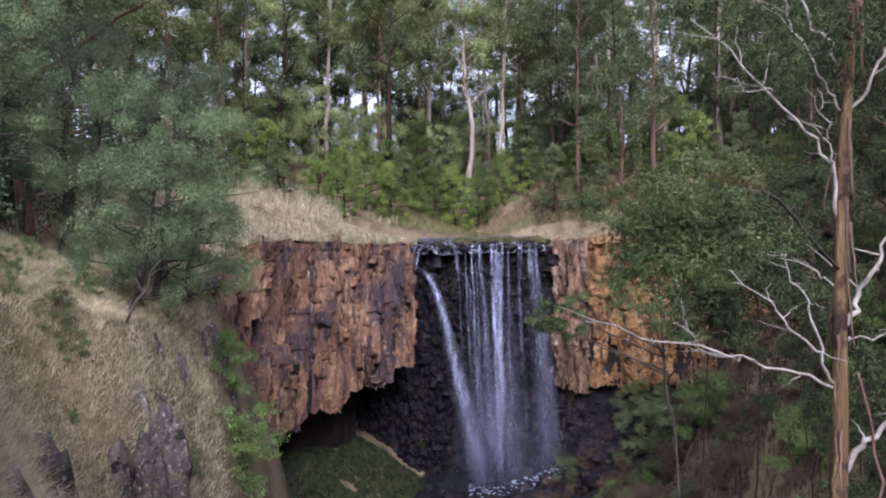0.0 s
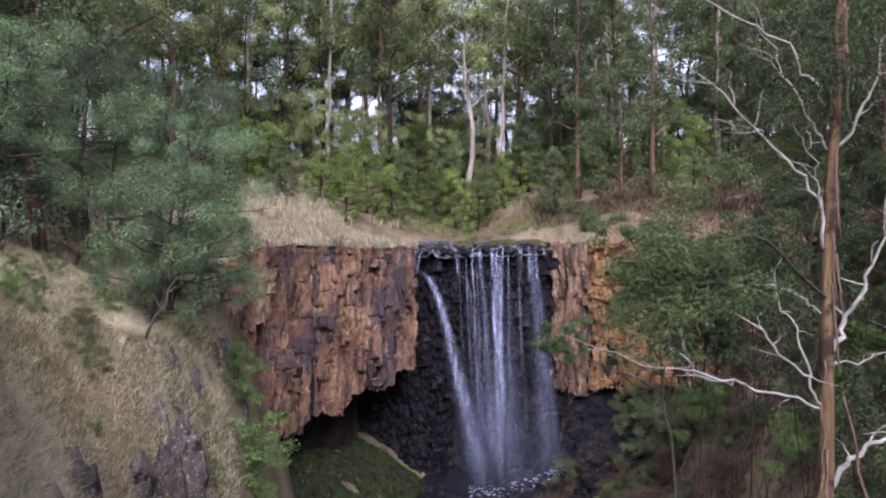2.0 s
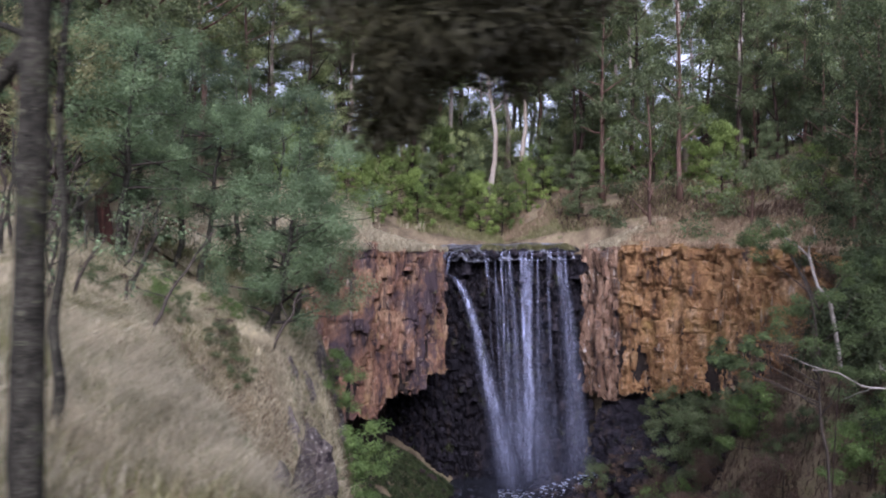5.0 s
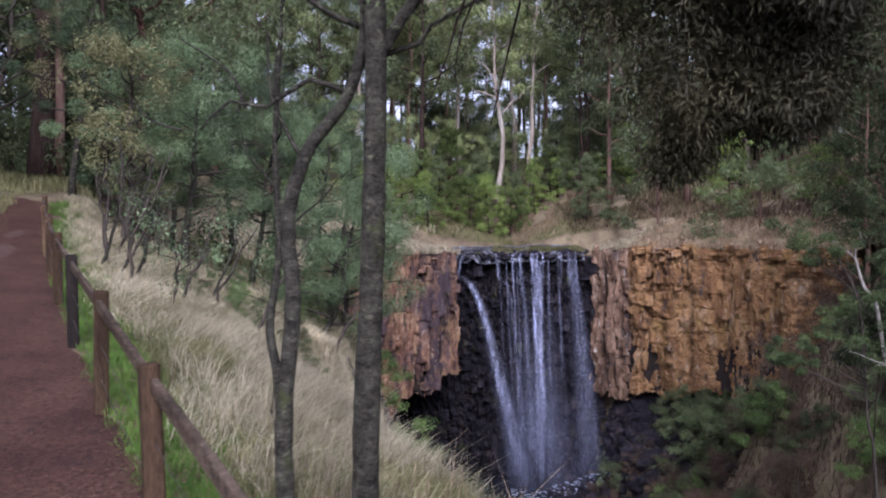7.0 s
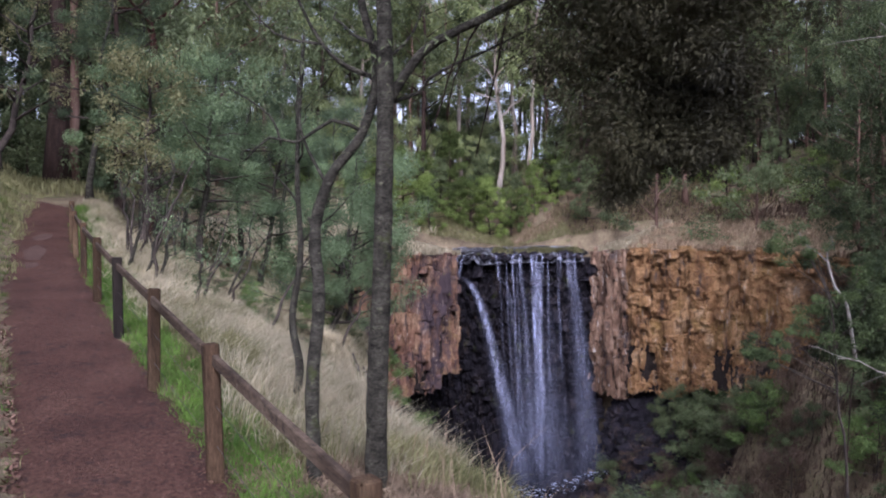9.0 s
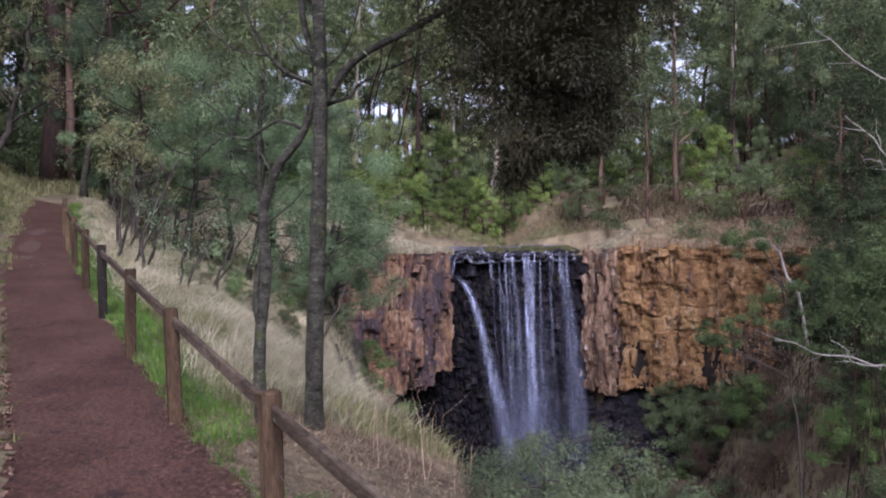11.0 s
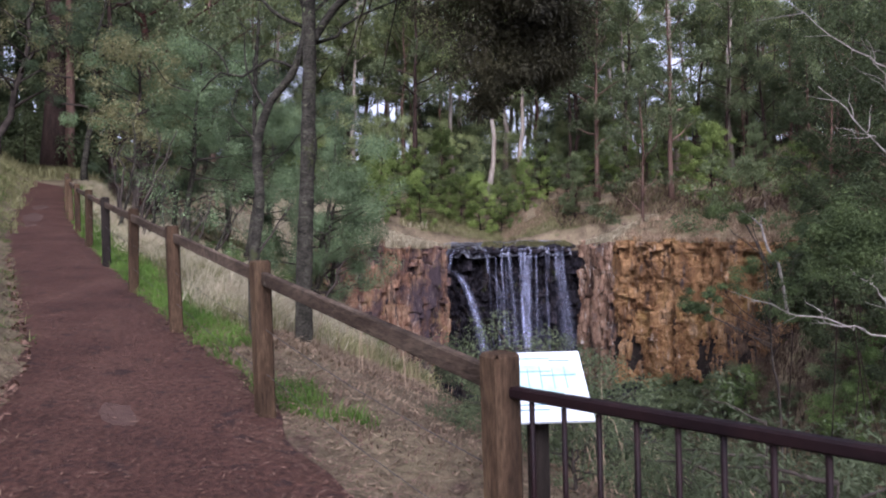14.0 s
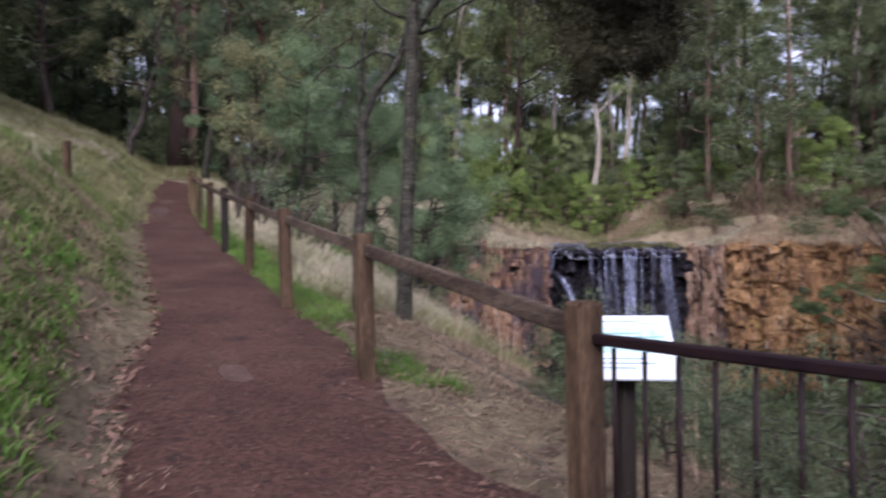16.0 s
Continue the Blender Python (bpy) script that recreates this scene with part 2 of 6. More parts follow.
LEAF_SCRUB = leafy("dull_scrub_leaves", (0.036, 0.050, 0.024), (0.155, 0.19, 0.095), 2.2)
# gum leaves again, browner and darker, with their shade held in the colour
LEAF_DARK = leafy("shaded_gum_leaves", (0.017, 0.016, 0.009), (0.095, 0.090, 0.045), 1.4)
LEAF_MASS = leafy("mid_green_gum_leaves", (0.020, 0.032, 0.013), (0.135, 0.185, 0.066), 1.6)
# green leaves with the shade of the forest painted into a darker colour
LEAF_DEEP = leafy("shade_darkened_leaves", (0.013, 0.020, 0.009), (0.088, 0.115, 0.046), 1.1)
LEAF_GREEN = leafy("bright_undergrowth", (0.055, 0.095, 0.028), (0.20, 0.285, 0.088), 1.2)
LEAF_MOSS = leafy("yellowish_mossy_leaves", (0.11, 0.115, 0.05), (0.34, 0.33, 0.16), 1.4)
LEAF_BROWN = leafy("dry_bracken", (0.06, 0.042, 0.03), (0.17, 0.115, 0.08), 0.7)
GRASS_DRY = leafy("dry_grass_blades", (0.37, 0.325, 0.215), (0.78, 0.71, 0.51), 1.0, 0.5, 0.7)
GRASS_OLIVE = leafy("half_dry_grass_blades", (0.14, 0.145, 0.06), (0.36, 0.34, 0.17), 1.0, 0.4, 0.7)
STRAW = leafy("flattened_straw", (0.15, 0.105, 0.068), (0.42, 0.32, 0.21), 2.5, 0.2, 0.8)
STRAW_DULL = leafy("dull_dead_straw", (0.095, 0.066, 0.045), (0.31, 0.225, 0.145), 2.0, 0.2, 0.8)
GRASS_GREEN = leafy("green_grass_blades", (0.05, 0.10, 0.018), (0.16, 0.27, 0.05), 2.0, 0.3, 0.6)
GRASS_BANK = leafy("dull_green_blades", (0.050, 0.078, 0.020), (0.19, 0.245, 0.068), 1.2, 0.3, 0.6)
LITTER = leafy("leaf_litter", (0.09, 0.05, 0.035), (0.25, 0.155, 0.11), 3.0, 0.05, 0.8)
WATER_MAIN = falling_water("falling_water_dense", 0.62)
WATER_THIN = falling_water("falling_water_thin", 0.26)
SPRAY = falling_water("drifting_spray", 0.055, True)
WATER_VEIL = falling_water("falling_water_veil", 0.10, True)
POOL = surface("broken_creek_water", [(0.35, (0.022, 0.022, 0.027)), (0.52, (0.06, 0.06, 0.07)), (0.68, (0.36, 0.38, 0.44))], 1.6, (1.6, 0.6, 1), 4.0, 0.4, 0.35, 0.8)
DARK_WATER = surface("dark_pool_water", [(0.35, (0.010, 0.011, 0.014)), (0.6, (0.022, 0.024, 0.030)), (0.72, (0.12, 0.13, 0.16))], 1.3, (1.2, 0.6, 1), 3.0, 0.3, 0.25, 0.6)
FOAM = surface("white_foam", [(0.3, (0.12, 0.135, 0.17)), (0.65, (0.44, 0.48, 0.58))], 2.0, (1, 1, 1), 8.0, 0.3, 0.6, 0.6)
PANEL = surface("white_sign_panel", [(0.3, (0.60, 0.66, 0.70)), (0.7, (0.66, 0.71, 0.74))], 3.0, (1, 1, 1), 30.0, 0.03, 0.25, 0.0)
INK = surface("printed_line", [(0.3, (0.12, 0.24, 0.28)), (0.7, (0.18, 0.30, 0.34))], 3.0, (1, 1, 1), 30.0, 0.05, 0.4, 0.0)
INK_PALE = surface("printed_wash", [(0.3, (0.34, 0.52, 0.50)), (0.7, (0.50, 0.64, 0.62))], 9.0, (1, 1, 1), 30.0, 0.05, 0.4, 0.0)


# ---- building helpers ----
def mesh_np(name, verts, quads, mat, uvs=None, smooth=False):
    verts, quads = np.asarray(verts, np.float32), np.asarray(quads, np.int32)
    me = bpy.data.meshes.new(name)
    me.vertices.add(len(verts))
    me.vertices.foreach_set("co", verts.ravel())
    k = quads.shape[1]
    me.loops.add(quads.size)
    me.loops.foreach_set("vertex_index", quads.ravel())
    me.polygons.add(len(quads))
    me.polygons.foreach_set("loop_start", np.arange(0, quads.size, k, dtype=np.int32))
    me.polygons.foreach_set("use_smooth", np.full(len(quads), smooth))
    if uvs is not None:
        layer = me.uv_layers.new(name="UVMap")
        layer.data.foreach_set("uv", np.asarray(uvs, np.float32)[quads.ravel()].ravel())
    me.update(calc_edges=True)
    me.validate()
    me.materials.append(mat)
    return me


def join(pieces):
    vs, qs, o = [], [], 0
    for v, q in pieces:
        vs.append(v)
        qs.append(q + o)
        o += len(v)
    return np.concatenate(vs), np.concatenate(qs)


def tube(points, radii, sides=8, cap=True):
    """A tapered tube along points; the ends are drawn in to a point."""
    p = np.asarray(points, float)
    r = np.asarray(radii, float)
    if cap:
        p = np.concatenate([p[:1], p, p[-1:]])
        r = np.concatenate([[r[0] * 0.02], r, [r[-1] * 0.02]])
    tan = np.gradient(p, axis=0)
    tan[0], tan[-1] = p[min(2, len(p) - 1)] - p[0], p[-1] - p[max(-3, -len(p))]
    tan /= np.linalg.norm(tan, axis=1, keepdims=True) + 1e-9
    ref = np.array([0.31, 0.95, 0.05]) if abs(tan[:, 2]).mean() > 0.5 else np.array([0.05, 0.1, 0.99])
    a = np.cross(tan, ref)
    a /= np.linalg.norm(a, axis=1, keepdims=True) + 1e-9
    b = np.cross(tan, a)
    th = np.linspace(0, 2 * np.pi, sides, endpoint=False)
    ring = np.cos(th)[None, :, None] * a[:, None] + np.sin(th)[None, :, None] * b[:, None]
    v = (p[:, None] + ring * r[:, None, None]).reshape(-1, 3)
    i = np.arange(len(p) - 1)[:, None] * sides
    j = np.arange(sides)[None]
    k = (j + 1) % sides
    q = np.stack([i + j, i + k, i + sides + k, i + sides + j], -1).reshape(-1, 4)
    return v, q


def unit(v):
    return v / (np.linalg.norm(v, axis=-1, keepdims=True) + 1e-9)


def leaf_cloud(rng, centres, radius, per, length, width, droop=0.3, flat=0.75):
    """Many small folded leaves in clumps round the centres, their faces turned outwards and up to the light."""
    c = np.repeat(np.asarray(centres, float), per, axis=0)
    n = len(c)
    rad = np.repeat(np.broadcast_to(np.asarray(radius, float), (len(centres),)), per)
    dirn = unit(rng.normal(size=(n, 3)))
    pos = c + dirn * (rad * rng.uniform(0.15, 1.0, n) ** 0.6)[:, None] * np.array([1, 1, flat])
    face = unit(dirn * 0.9 + np.array([0, 0, 0.7]) + rng.normal(size=(n, 3)) * 0.38)
    ax = dirn * 0.5 + rng.normal(size=(n, 3)) * 0.8 + np.array([0, 0, -droop])
    ax = unit(ax - face * (ax * face).sum(1, keepdims=True))
    side = np.cross(face, ax)
    ln = length * rng.uniform(0.6, 1.4, n)[:, None]
    wd = width * rng.uniform(0.6, 1.4, n)[:, None]
    mid = pos + ax * ln * 0.45 + face * ln * 0.08
    v = np.stack([pos, mid + side * wd / 2, pos + ax * ln, mid - side * wd / 2], 1).reshape(-1, 3)
    q = np.arange(n * 4).reshape(-1, 4)
    return v, q


def blades(rng, pos, height, width, lean, spread=0.5):
    """Grass blades, bent over; lean: a common drift."""
    n = len(pos)
    h = np.reshape(height, (-1, 1)) * rng.uniform(0.5, 1.3, n)[:, None]
    az = rng.uniform(0, 2 * np.pi, n)
    out = np.stack([np.cos(az), np.sin(az), np.zeros(n)], 1) * rng.uniform(0.1, spread, n)[:, None] + np.asarray(lean)
    side = unit(np.stack([-np.sin(az), np.cos(az), np.zeros(n)], 1)) * width * 0.5 * rng.uniform(0.6, 1.4, n)[:, None]
    up = np.array([0, 0, 1.0])
    m = pos + h * (0.55 * up + 0.28 * out)
    t = pos + h * (0.85 * up + 0.95 * out)
    v = np.stack([pos - side, pos + side, m + side * 0.8, m - side * 0.8, t + side * 0.15, t - side * 0.15], 1).reshape(-1, 3)
    i = np.arange(n)[:, None] * 6
    q = np.concatenate([i + np.array([[0, 1, 2, 3]]), i + np.array([[3, 2, 4, 5]])])
    return v, q


def part(name, vq, mat, parent, label="", uvs=None, smooth=False):
    ob = new(name, vq if isinstance(vq, bpy.types.Mesh) else mesh_np(name, vq[0], vq[1], mat, uvs, smooth))
    ob.parent = parent
    if label:
        tagged(ob, label)
    return ob


def empty(name, x, y, z, label, category, group="", kind=""):
    e = new(name)
    e.empty_display_size = 0.2
    e.location = (x, y, z)
    return tagged(e, label, category, group, kind)


def box(cx, cy, cz, sx, sy, sz, bevel=0.01):
    """A box with chamfered edges, as verts and quads (triangles doubled at the corners)."""
    bm = bmesh.new()
    bmesh.ops.create_cube(bm, size=1.0)
    for v in bm.verts:
        v.co = Vector((v.co.x * sx, v.co.y * sy, v.co.z * sz))
    if bevel:
        bmesh.ops.bevel(bm, geom=bm.edges[:], offset=bevel, segments=1, affect='EDGES')
    bm.verts.ensure_lookup_table()
    v = np.array([w.co[:] for w in bm.verts]) + np.array([cx, cy, cz])
    q = []
    for f in bm.faces:
        ids = [w.index for w in f.verts]
        if len(ids) == 3:
            ids = ids + ids[-1:]
        q.append(ids[:4])
    bm.free()
    return v, np.array(q)


# ---- lie of the land ----
D_ALONG, N_LEFT, P_REF = np.array([-0.535, 0.845]), np.array([-0.845, -0.535]), np.array([-1.3, 5.5])
# the bank rises across the path where it turns out of sight
RIM = np.array([(-4, 27.5), (-11, 33), (-17, 44), (-20, 53), (-21.5, 62), (-20, 76), (-15, 86), (-9, 94), (-5, 103), (21, 103), (32, 97),
                (41, 89), (44, 78), (43, 68), (43, 50), (47, 25), (52, 0), (58, -60), (45, -60), (37, -29), (10, 3)], float)


def bend(u):
    """The path swings gently towards the gorge further on."""
    k = np.clip(np.asarray(u, float) - 8, 0, 22)
    return 0.0028 * k * k


def rise(u):
    """Height of the path: a steady climb that steepens before the bend."""
    u = np.clip(np.asarray(u, float), -25, 40)
    return 0.126 * u + 0.0030 * np.clip(u - 13, 0, 14) ** 2


def along_left(x, y):
    rx, ry = np.asarray(x, float) - P_REF[0], np.asarray(y, float) - P_REF[1]
    u = rx * D_ALONG[0] + ry * D_ALONG[1]
    return u, rx * N_LEFT[0] + ry * N_LEFT[1] + bend(u)


def path_point(u, v):
    return P_REF + D_ALONG * u + N_LEFT * (v - float(bend(u)))


def smooth01(t):
    t = np.clip(t, 0, 1)
    return t * t * (3 - 2 * t)


def rim_distance(x, y):
    """Distance to the gorge's rim: positive outside."""
    x, y = np.asarray(x, float), np.asarray(y, float)
    best = np.full(x.shape, 1e9)
    inside = np.zeros(x.shape, bool)
    for (ax, ay), (bx, by) in zip(RIM, np.roll(RIM, -1, 0)):
        dx, dy = bx - ax, by - ay
        t = np.clip(((x - ax) * dx + (y - ay) * dy) / (dx * dx + dy * dy), 0, 1)
        best = np.minimum(best, np.hypot(x - ax - t * dx, y - ay - t * dy))
        inside ^= ((ay > y) != (by > y)) & (x < (bx - ax) * (y - ay) / (by - ay + 1e-12) + ax)
    return np.where(inside, -best, best)


def ripple(x, y):
    return (np.sin(x * 0.9 + 1.3 * np.sin(y * 0.37)) * np.cos(y * 0.8 + np.sin(x * 0.53)) * 0.5
            + np.sin(x * 2.7 + y * 1.9) * np.sin(y * 2.3 - x * 1.1) * 0.25)


def land(x, y):
    x, y = np.asarray(x, float), np.asarray(y, float)
    u, v = along_left(x, y)
    s = np.maximum(-v, 0)
    hollow = np.interp(s, [0, 1.2, 3.5, 4.5, 40], [0, 0.144, 1.25, 3.4, 66.0])
    spur = np.interp(s, [0, 1.2, 60], [0, 0.144, 29.5]) + 2.6 * np.maximum(x + 4.3, 0) + 1.6 * np.maximum(s - 11.5, 0)
    k = smooth01((u - 15.0) / 2.4)
    drop = hollow * (1 - k) + spur * k
    foot = 1.5 + 0.42 * smooth01((2.5 - u) / 3)
    up = (1.0 * np.clip(v - foot, 0, 1.7) + 0.57 * np.maximum(v - foot - 1.7, 0)) * (1 - 0.24 * smooth01((u - 8) / 14))
    up = np.where(up > 6, 6 + (up - 6) * 0.3, up)
    near = rise(u) - drop + np.minimum(up, 16)
    off_path = smooth01((np.maximum(v - foot, -v)) / 0.6)
    near = near + off_path * ripple(x * 1.3, y * 1.3) * 0.10 - 0.035 * (1 - off_path)
    d = rim_distance(x, y)
    dd = np.maximum(d, 0)
    far = 0.6 + 2.8 * smooth01((y - 75) / 15) + 0.42 * np.minimum(dd, 14) + 0.25 * np.clip(dd - 14, 0, 44) - np.where(x < 10, np.clip(60 - y, 0, 30) * 0.08, 0) + ripple(x * 0.3, y * 0.3) * 0.6
    creek = np.exp(-((x - 8 - 0.1 * (y - 97)) / 7.5) ** 2) * smooth01((y - 90) / 6) * smooth01((140 - y) / 30)
    far = far - creek * (2.4 + 0.28 * np.clip(d, 0, 12))
    open_side = smooth01((74 - y) / 10) * smooth01((x - 20) / 8)
    start = np.where(x < 8, -22.0 - 6.5 * smooth01((x + 12) / 18), -28.5 + 13.5 * smooth01((x - 15) / 6))
    start = start * (1 - open_side)
    floor = np.maximum(-29.2, start - (0.6 + 0.4 * open_side - 0.44 * smooth01((7 - x) / 4) * smooth01((y - 56) / 8)) * np.maximum(-d - 4, 0)) + ripple(x * 0.5, y * 0.5) * 0.7
    w = smooth01((34 - u) / 12) * smooth01((v + 40) / 15)
    w = np.maximum(w, smooth01((58 - u) / 16) * smooth01((v + 4) / 3))
    inner = np.maximum(floor, np.where(w > 0.02, near, -99))
    outer = far * (1 - w) + near * w
    return np.where(d < 0, inner, outer)


def ground_at(x, y):
    return float(land(np.array([x]), np.array([y]))[0])
# ---- ground ----
def warped(lo, hi, n, mid, k):
    t = np.linspace(np.arcsinh((lo - mid) / k), np.arcsinh((hi - mid) / k), n)
    return mid + k * np.sinh(t)


gx, gy = warped(-900, 900, 330, 0, 9), warped(-300, 1500, 400, 14, 14)
GX, GY = np.meshgrid(gx, gy)
GZ = land(GX, GY)
ni = np.arange(len(gy) - 1)[:, None] * len(gx) + np.arange(len(gx) - 1)[None]
quads = np.stack([ni, ni + 1, ni + len(gx) + 1, ni + len(gx)], -1).reshape(-1, 4)
ground = new("ground", mesh_np("ground", np.stack([GX, GY, GZ], -1).reshape(-1, 3), quads, GROUND, smooth=True))
tagged(ground, "leaf-strewn brown and olive hillside falling into a gorge", "ground", kind="structure")

# walking path: a trodden strip with ragged edges
pu = np.linspace(-22, 28.5, 240)
pv = np.linspace(-0.12, 1.55, 14)
PU, PV = np.meshgrid(pu, pv, indexing="ij")
rag = np.sin(PU * 2.1) * 0.07 + np.sin(PU * 5.3 + 1) * 0.05 + np.sin(PU * 0.6) * 0.10
widen = smooth01((-1.2 - PU) / 2.5) * 0.55
edge_w = (PV - 0.7) / 0.85
PVr = PV + rag * edge_w * 0.8 - widen * np.maximum(-edge_w, 0) * 1.0
PVr = PVr + smooth01((2.5 - PU) / 3) * 0.3 * np.maximum(edge_w, 0) - bend(PU) + 0.20 * np.clip(PU - 25, 0, 9) ** 2
px = P_REF[0] + D_ALONG[0] * PU + N_LEFT[0] * PVr
py = P_REF[1] + D_ALONG[1] * PU + N_LEFT[1] * PVr
pz = rise(PU) + 0.012 - 0.06 * np.abs(edge_w) ** 6 + ripple(px * 4, py * 4) * 0.012
ni = np.arange(len(pu) - 1)[:, None] * len(pv) + np.arange(len(pv) - 1)[None]
quads = np.stack([ni, ni + len(pv), ni + len(pv) + 1, ni + 1], -1).reshape(-1, 4)
path = new("walking_path", mesh_np("walking_path", np.stack([px, py, pz], -1).reshape(-1, 3), quads, DIRT, smooth=True))
tagged(path, "damp reddish-brown dirt walking path with leaf litter", "path", kind="structure")


# pale dusty patches worn into the path
for cu, cv, ru, rv, sd_ in ((0.39, 0.9, 0.30, 0.16, 1), (16.8, 0.85, 1.1, 0.35, 2), (19.4, 0.7, 0.7, 0.28, 3), (14.9, 0.95, 0.5, 0.2, 4)):
    r_ = np.random.default_rng(sd_)
    th = np.linspace(0, 2 * np.pi, 26, endpoint=False)
    k_ = 1 + 0.2 * np.sin(th * 2 + sd_) + 0.07 * r_.normal(size=26)
    rings = [(cu + np.cos(th) * ru * k_ * f, cv + np.sin(th) * rv * k_ * f) for f in (0.02, 0.5, 1.0)]
    uu, vv_ = np.concatenate([a for a, b in rings]), np.concatenate([b for a, b in rings]) - bend(np.concatenate([a for a, b in rings]))
    xx, yy = P_REF[0] + D_ALONG[0] * uu + N_LEFT[0] * vv_, P_REF[1] + D_ALONG[1] * uu + N_LEFT[1] * vv_
    zz = rise(uu) + 0.012 + 0.007 + ripple(xx * 4, yy * 4) * 0.012 - np.repeat([0, 0, 0.012], 26)
    q = np.array([[a * 26 + j, a * 26 + (j + 1) % 26, (a + 1) * 26 + (j + 1) % 26, (a + 1) * 26 + j] for a in range(2) for j in range(26)])
    tagged(new("dusty_patch", mesh_np("dusty_patch", np.stack([xx, yy, zz], 1), q, DUST, smooth=True)), "pale dusty patch worn into the dirt path", "path", kind="structure")


# ---- cliffs of jointed basalt ----
def block_mesh(rng, mat):
    """One jointed column piece: an uneven six-sided prism, 1 x 1 x 1, its rims broken away."""
    n = 6
    th = np.sort(rng.uniform(-0.22, 0.22, n) + np.linspace(0, 2 * np.pi, n, endpoint=False))
    ring = np.stack([np.cos(th) * 0.56, np.sin(th) * 0.56], 1) * rng.uniform(0.85, 1.12, (n, 1))
    rows = []
    for z, k in ((-0.5, 0.90), (-0.46, 1.0), (0.02, 1.0), (0.45, 1.0), (0.5, 0.86)):
        jit = rng.uniform(-0.11, 0.11, (n, 2))
        rows.append(np.column_stack([ring * k + jit, np.full(n, z) + rng.uniform(-0.09, 0.09, n)]))
    v = np.concatenate(rows)
    q = [[r * n + j, r * n + (j + 1) % n, (r + 1) * n + (j + 1) % n, (r + 1) * n + j] for r in range(4) for j in range(n)]
    q += [[0, 1, 2, 3], [0, 3, 4, 5], [27, 26, 25, 24], [29, 28, 27, 24]]
    return mesh_np("rock_block", v, np.array(q), mat)


